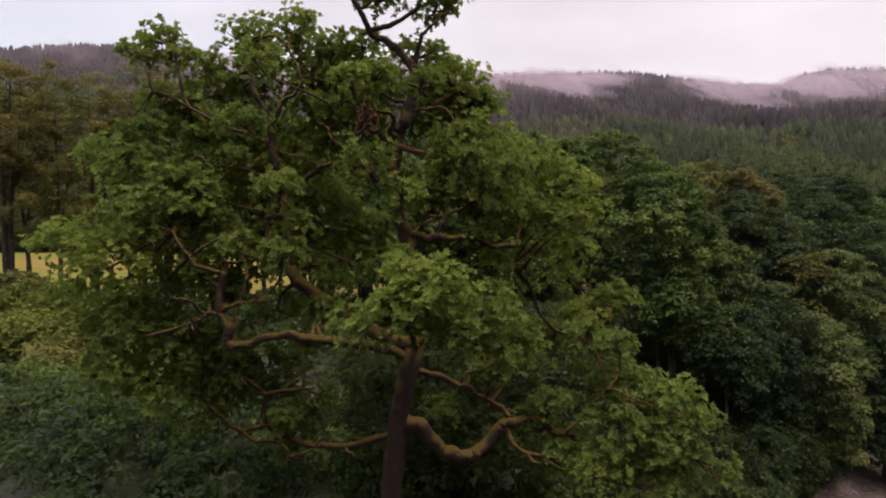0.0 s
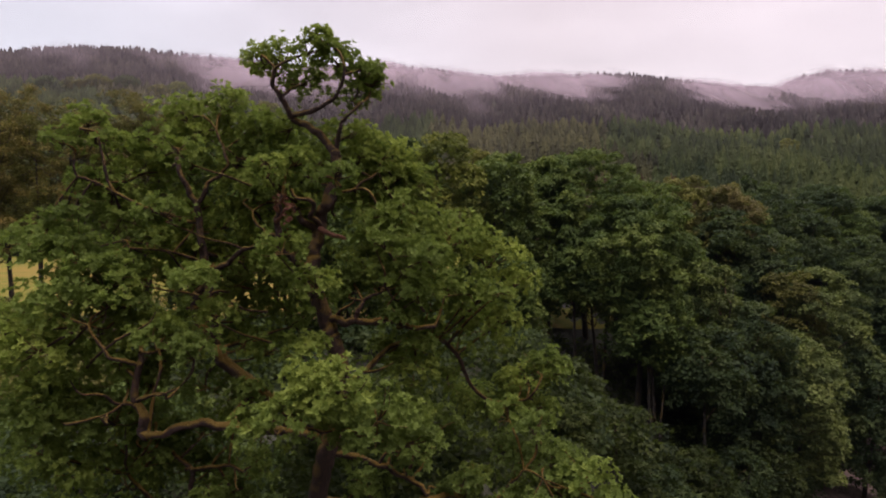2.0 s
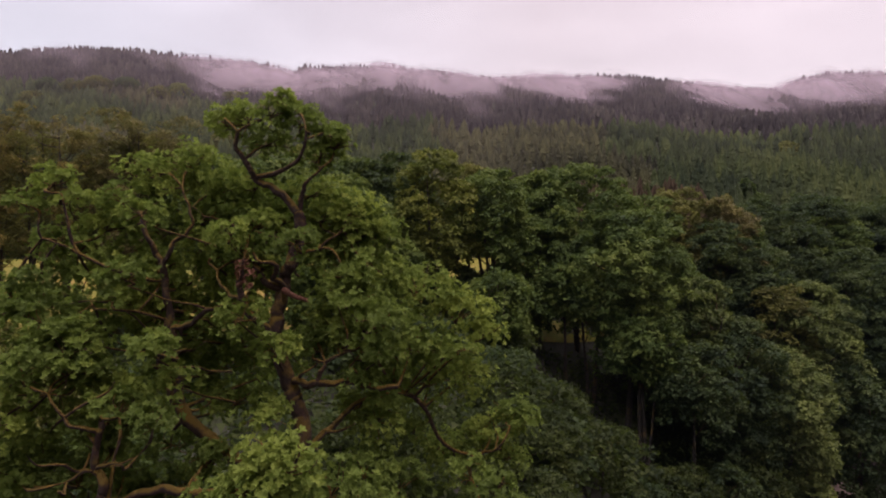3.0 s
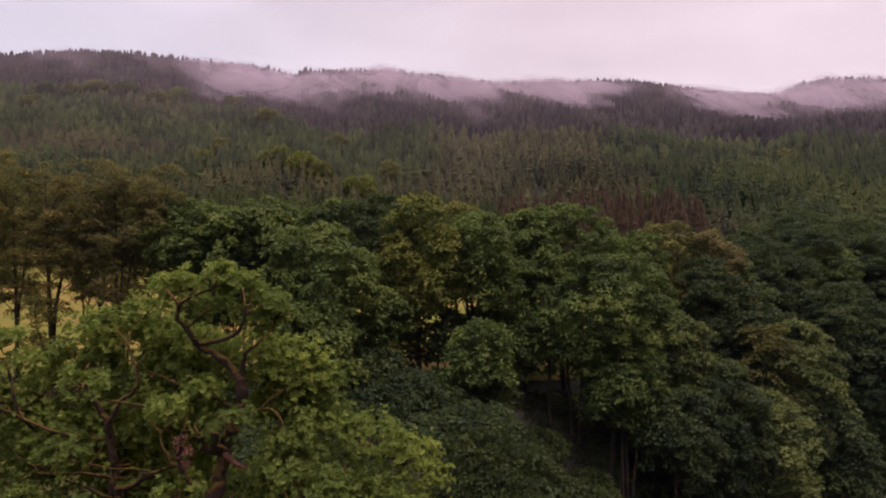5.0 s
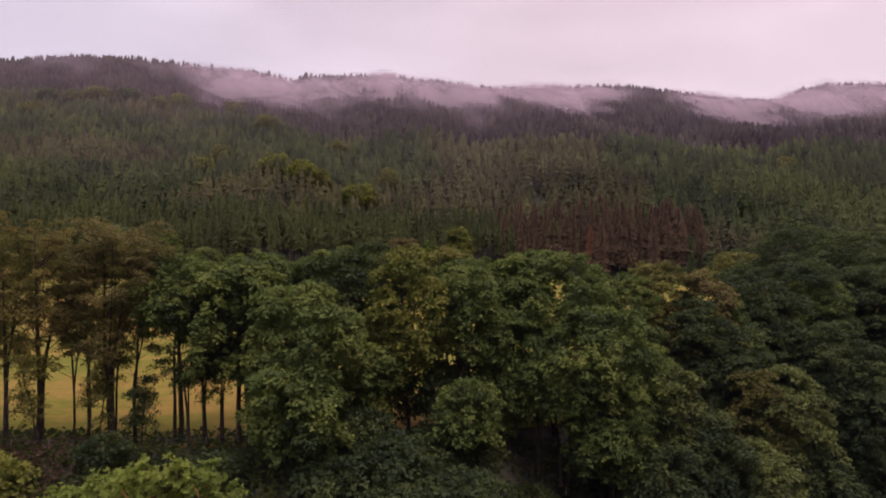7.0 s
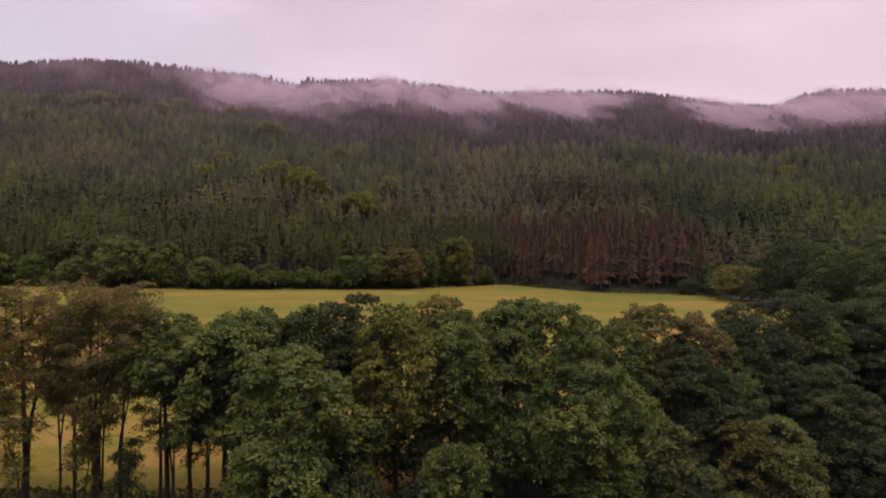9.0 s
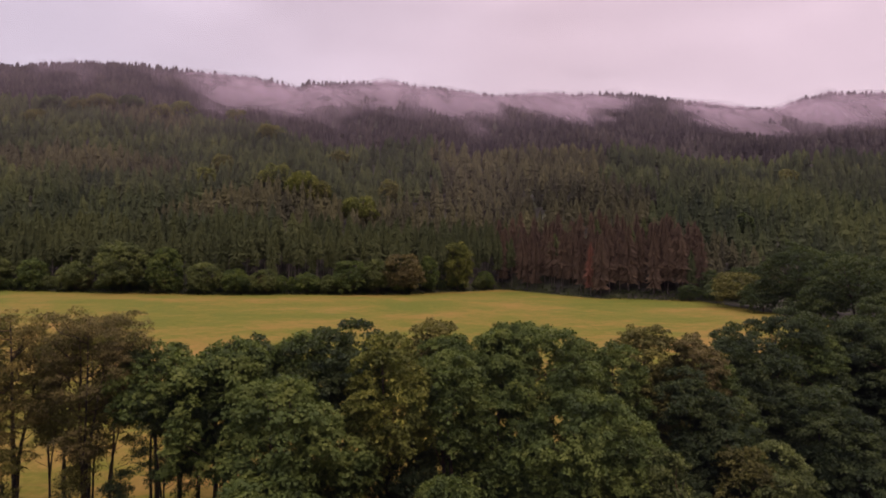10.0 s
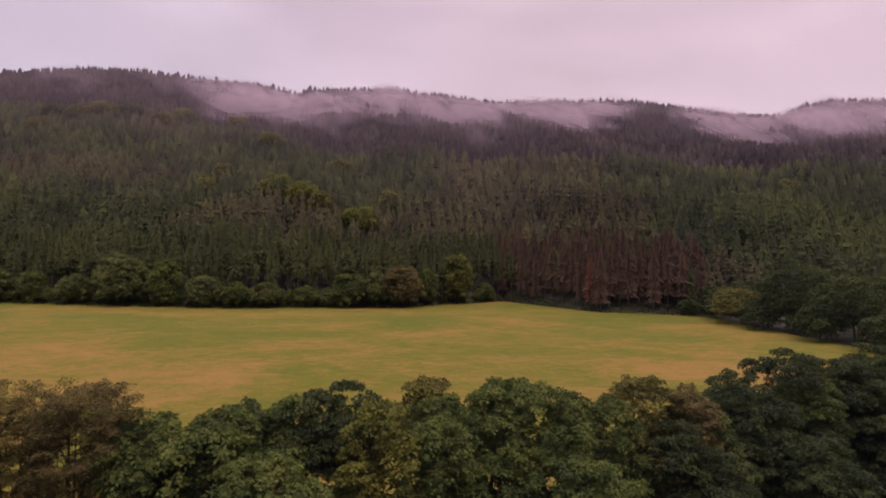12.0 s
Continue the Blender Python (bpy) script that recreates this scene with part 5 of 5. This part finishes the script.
# ---- bushes and undergrowth on the terrace and the banks ----
under = np.random.default_rng(61)
for x, y, top, r, k in [(-21, 31, 6.9, 3.0, "gold"), (-17, 27, 6.2, 2.8, "olive"), (-13, 18, 5.9, 2.6, "dark"), (-16, 21, 6.0, 2.4, "green"), (-9.5, 16, 5.8, 2.4, "dark"), (-11, 23, 6.4, 2.6, "green"),
                        (-7, 19, 5.4, 2.2, "dark"), (-4, 18, 5.2, 2.2, "green"), (-8, 11, 5.0, 1.8, "dark"), (-5.5, 14, 5.2, 1.8, "dark"), (-25, 35, 8.2, 3.0, "gold"), (-30, 38, 8.6, 3.0, "olive"),
                        (1.5, 17, 4.8, 2.0, "fern"), (-1.5, 16, 5.0, 2.0, "green"), (4, 16, 4.6, 2.0, "green"), (-14, 34, 6.8, 2.5, "dark"), (-8, 32, 6.0, 2.4, "dark"), (-20, 40, 8.2, 1.8, "dark"), (-11, 38, 7.6, 2.2, "dark"),
                        (-1, 28, 4.2, 2.4, "dark"), (5, 30, 2.0, 2.4, "fern"), (6, 37, 4.5, 2.6, "dark"), (7.5, 44.5, 6.2, 2.6, "fern"), (3.5, 41, 6.2, 2.4, "dark"), (4, 45.5, 7.4, 2.0, "dark"), (16, 39, -2.5, 2.4, "dark"), (19, 41.5, -3, 2.2, "fern"), (8, 32, 0.5, 2.4, "dark"), (13, 33, -3.0, 2.4, "fern"), (17, 36, -5, 2.2, "dark"), (22, 43, -3.5, 2.2, "fern"), (2, 35, 4.8, 2.4, "dark"), (26, 45, -4, 2.2, "dark"), (30, 47.5, -4, 2.2, "fern"), (34, 51, -4.5, 2.4, "dark"), (9, 26, -1.5, 2.4, "dark"), (6, 22, 1.0, 2.2, "fern"), (43, 62, -4.5, 2.6, "fern"), (39.5, 57.5, -7, 2.2, "fern"), (46, 62.5, -7, 2.0, "fern"), (51.5, 50.5, -9.0, 2.2, "gold"),
                        (9, 38, 0.5, 2.2, "fern"), (11, 40.5, 0, 2.2, "fern"), (13.5, 42.5, -0.5, 2.3, "fern"), (16, 44.5, -0.5, 2.2, "fern"), (8.5, 41.5, 3, 2.0, "dark"), (12, 45, 2.5, 2.2, "fern"), (10.5, 36, -2.5, 2.2, "fern"), (14, 39.5, -3.5, 2.2, "fern")]:
    g = float(height(x, y))
    broadleaf((x, y), max(top, g + 1.0), g + 0.1, r, k, "bushes on the river terrace", "leafy %s bush on the river terrace" % {"gold": "yellow-green", "green": "green", "dark": "dark green", "olive": "olive", "fern": "dark olive"}[k], 0.19 if y < 25 else 0.32, 0.7, "bush")
made = 0
while made < 54:         # thicket down the far bank
    x, y = float(under.uniform(-6, 62)), float(under.uniform(15, 74))
    d0 = float(river_distance(np.array([x]), np.array([y]))[0])
    if not 9.0 < d0 < (19 if y > 34 else 26) or x > np.interp(y, RIVER[::-1, 1], RIVER[::-1, 0]) or (7 < x < 23 and y > 36):
        continue
    g, k = float(height(x, y)), ("dark", "fern", "dark")[made % 3] if y > 30 else "fern"
    broadleaf((x, y), g + under.uniform(2.6, 4.6), g + 0.1, float(under.uniform(2.0, 3.2)), k, "thicket on the steep river bank", "leafy %s bush on the steep river bank" % {"green": "green", "dark": "dark green", "fern": "dark olive"}[k], 0.24 if y < 30 else 0.36, 0.6, "bush")
    made += 1
n = 190000
ux, uy = under.uniform(-42, 66, n), -14 + 94 * under.uniform(0, 1, n) ** 1.3
d = river_distance(ux, uy)
ok = (d > 8.5) & ((uy < 47.5 + np.clip(ux - 5, 0, 200) * 0.72)) & (np.hypot(ux + 1.2, uy - 12) > 0.6) & (np.hypot((ux - 15) / 9, (uy - 44) / 8) > under.uniform(-0.3, 1.2, n))
ux, uy = ux[ok], uy[ok]
pos = np.stack([ux, uy, height(ux, uy) + under.uniform(0.05, 0.7, len(ux))], 1)
v, f, t = scatter(TRI_V, TRI_F, pos, under.normal(0, 0.6, (len(ux), 3)) + (0, 0, 1), under.uniform(0.3, 0.75, len(ux)) * np.where(uy < 26, 0.32, 1.0), under.uniform(0, 1, len(ux)), under)
tagged(new("undergrowth", mesh_of("undergrowth", v, f, LEAF["fern"], t)), "low green ferns and brambles on the wooded banks", "undergrowth", kind="stuff")

n = 16000
ux, uy = under.uniform(-48, -21, n), under.uniform(29, 45, n)
pos = np.stack([ux, uy, height(ux, uy) + under.uniform(0.05, 0.9, n)], 1)
v, f, t = scatter(TRI_V, TRI_F, pos, under.normal(0, 0.6, (n, 3)) + (0, 0, 1), under.uniform(0.2, 0.45, n), under.uniform(0, 1, n), under)
tagged(new("bracken", mesh_of("bracken", v, f, LEAF["bracken"], t)), "reddish-brown bracken under the thin trees", "bracken", kind="stuff")

n = 16000           # rank growth along the foot of the wood
ux = under.uniform(-335, 142, n)
uy = np.interp(ux, EDGE[:, 0], EDGE[:, 1]) + under.uniform(-2.8, 9.0, n)
pos = np.stack([ux, uy, height(ux, uy) + under.uniform(0.05, 1.1, n)], 1)
v, f, t = scatter(TRI_V, TRI_F, pos, under.normal(0, 0.6, (n, 3)) + (0, 0, 1), under.uniform(0.6, 1.5, n), under.uniform(0, 1, n), under)
tagged(new("rank_growth", mesh_of("rank_growth", v, f, LEAF["fern"], t)), "dark brambles and rank grass along the wood's foot", "undergrowth", kind="stuff")

# gravel shore: cobbles along the water
rock_v, rock_f = [], None
bm = bmesh.new()
bmesh.ops.create_icosphere(bm, subdivisions=1, radius=1.0)
rv = np.array([v_.co for v_ in bm.verts])
rf = np.array([[v_.index for v_ in f_.verts] for f_ in bm.faces])
bm.free()
cand = np.stack([under.uniform(15, 100, 26000), under.uniform(0, 95, 26000)], 1)
d = river_distance(cand[:, 0], cand[:, 1])
cand = cand[(d > 4.2) & (d < 9.0)][:2600]
pieces = []
for x, y in cand:
    s = under.uniform(0.06, 0.28)
    p = rv * under.uniform(0.8, 1.2, rv.shape) * s * np.array((1.2, 1.0, 0.6))
    pieces.append((p + (x, y, float(height(x, y)) + s * 0.2), rf, np.full(len(rv), 0.5)))
v, f, t = join(pieces)
tagged(new("gravel", mesh_of("gravel", v, f, STONE, smooth=True)), "pinkish cobbles along the river's edge", "gravel", kind="stuff")
gv_, gf_ = sheet(np.linspace(14, 110, 130), np.linspace(-10, 100, 140), 0.05)
cent = gv_[gf_].mean(1)
dd = river_distance(cent[:, 0], cent[:, 1])
gf_ = gf_[(dd > 3) & (dd < 8.8)]
keep_, back = np.unique(gf_, return_inverse=True)
tagged(new("shore", mesh_of("shore", gv_[keep_], back.reshape(-1, 4), GRAVEL, smooth=True)), "damp pinkish gravel shore of the river", "shore", kind="structure")

# a post-and-wire fence along the meadow
fence = thing("fence", (-26, 45.5, 0), "weathered wooden post and wire stock fence", "fence")
fx = np.linspace(-24, 18, 15)
fy = 47 + 3.5 * np.sin((fx - 26) * 0.06) - 45.5 - 0.5
post_v, post_f, _ = tube([(0, 0, -0.3), (0, 0, 0.5), (0, 0, 1.15)], [0.06, 0.06, 0.05], 6)
post_mesh = mesh_of("post", post_v, post_f, POST_WOOD)
tops = []
for x, y in zip(fx, fy):
    z = float(height(x - 26, y + 45.5))
    p = part("post", post_mesh, fence)
    p.location = (x, y, z)
    tops.append((x, y, z))
for lift in (0.35, 0.7, 1.05):
    v, f, t = tube([(x, y, z + lift) for x, y, z in tops], [0.006] * len(tops), 3)
    part("wire", mesh_of("wire", v, f, WIRE), fence)
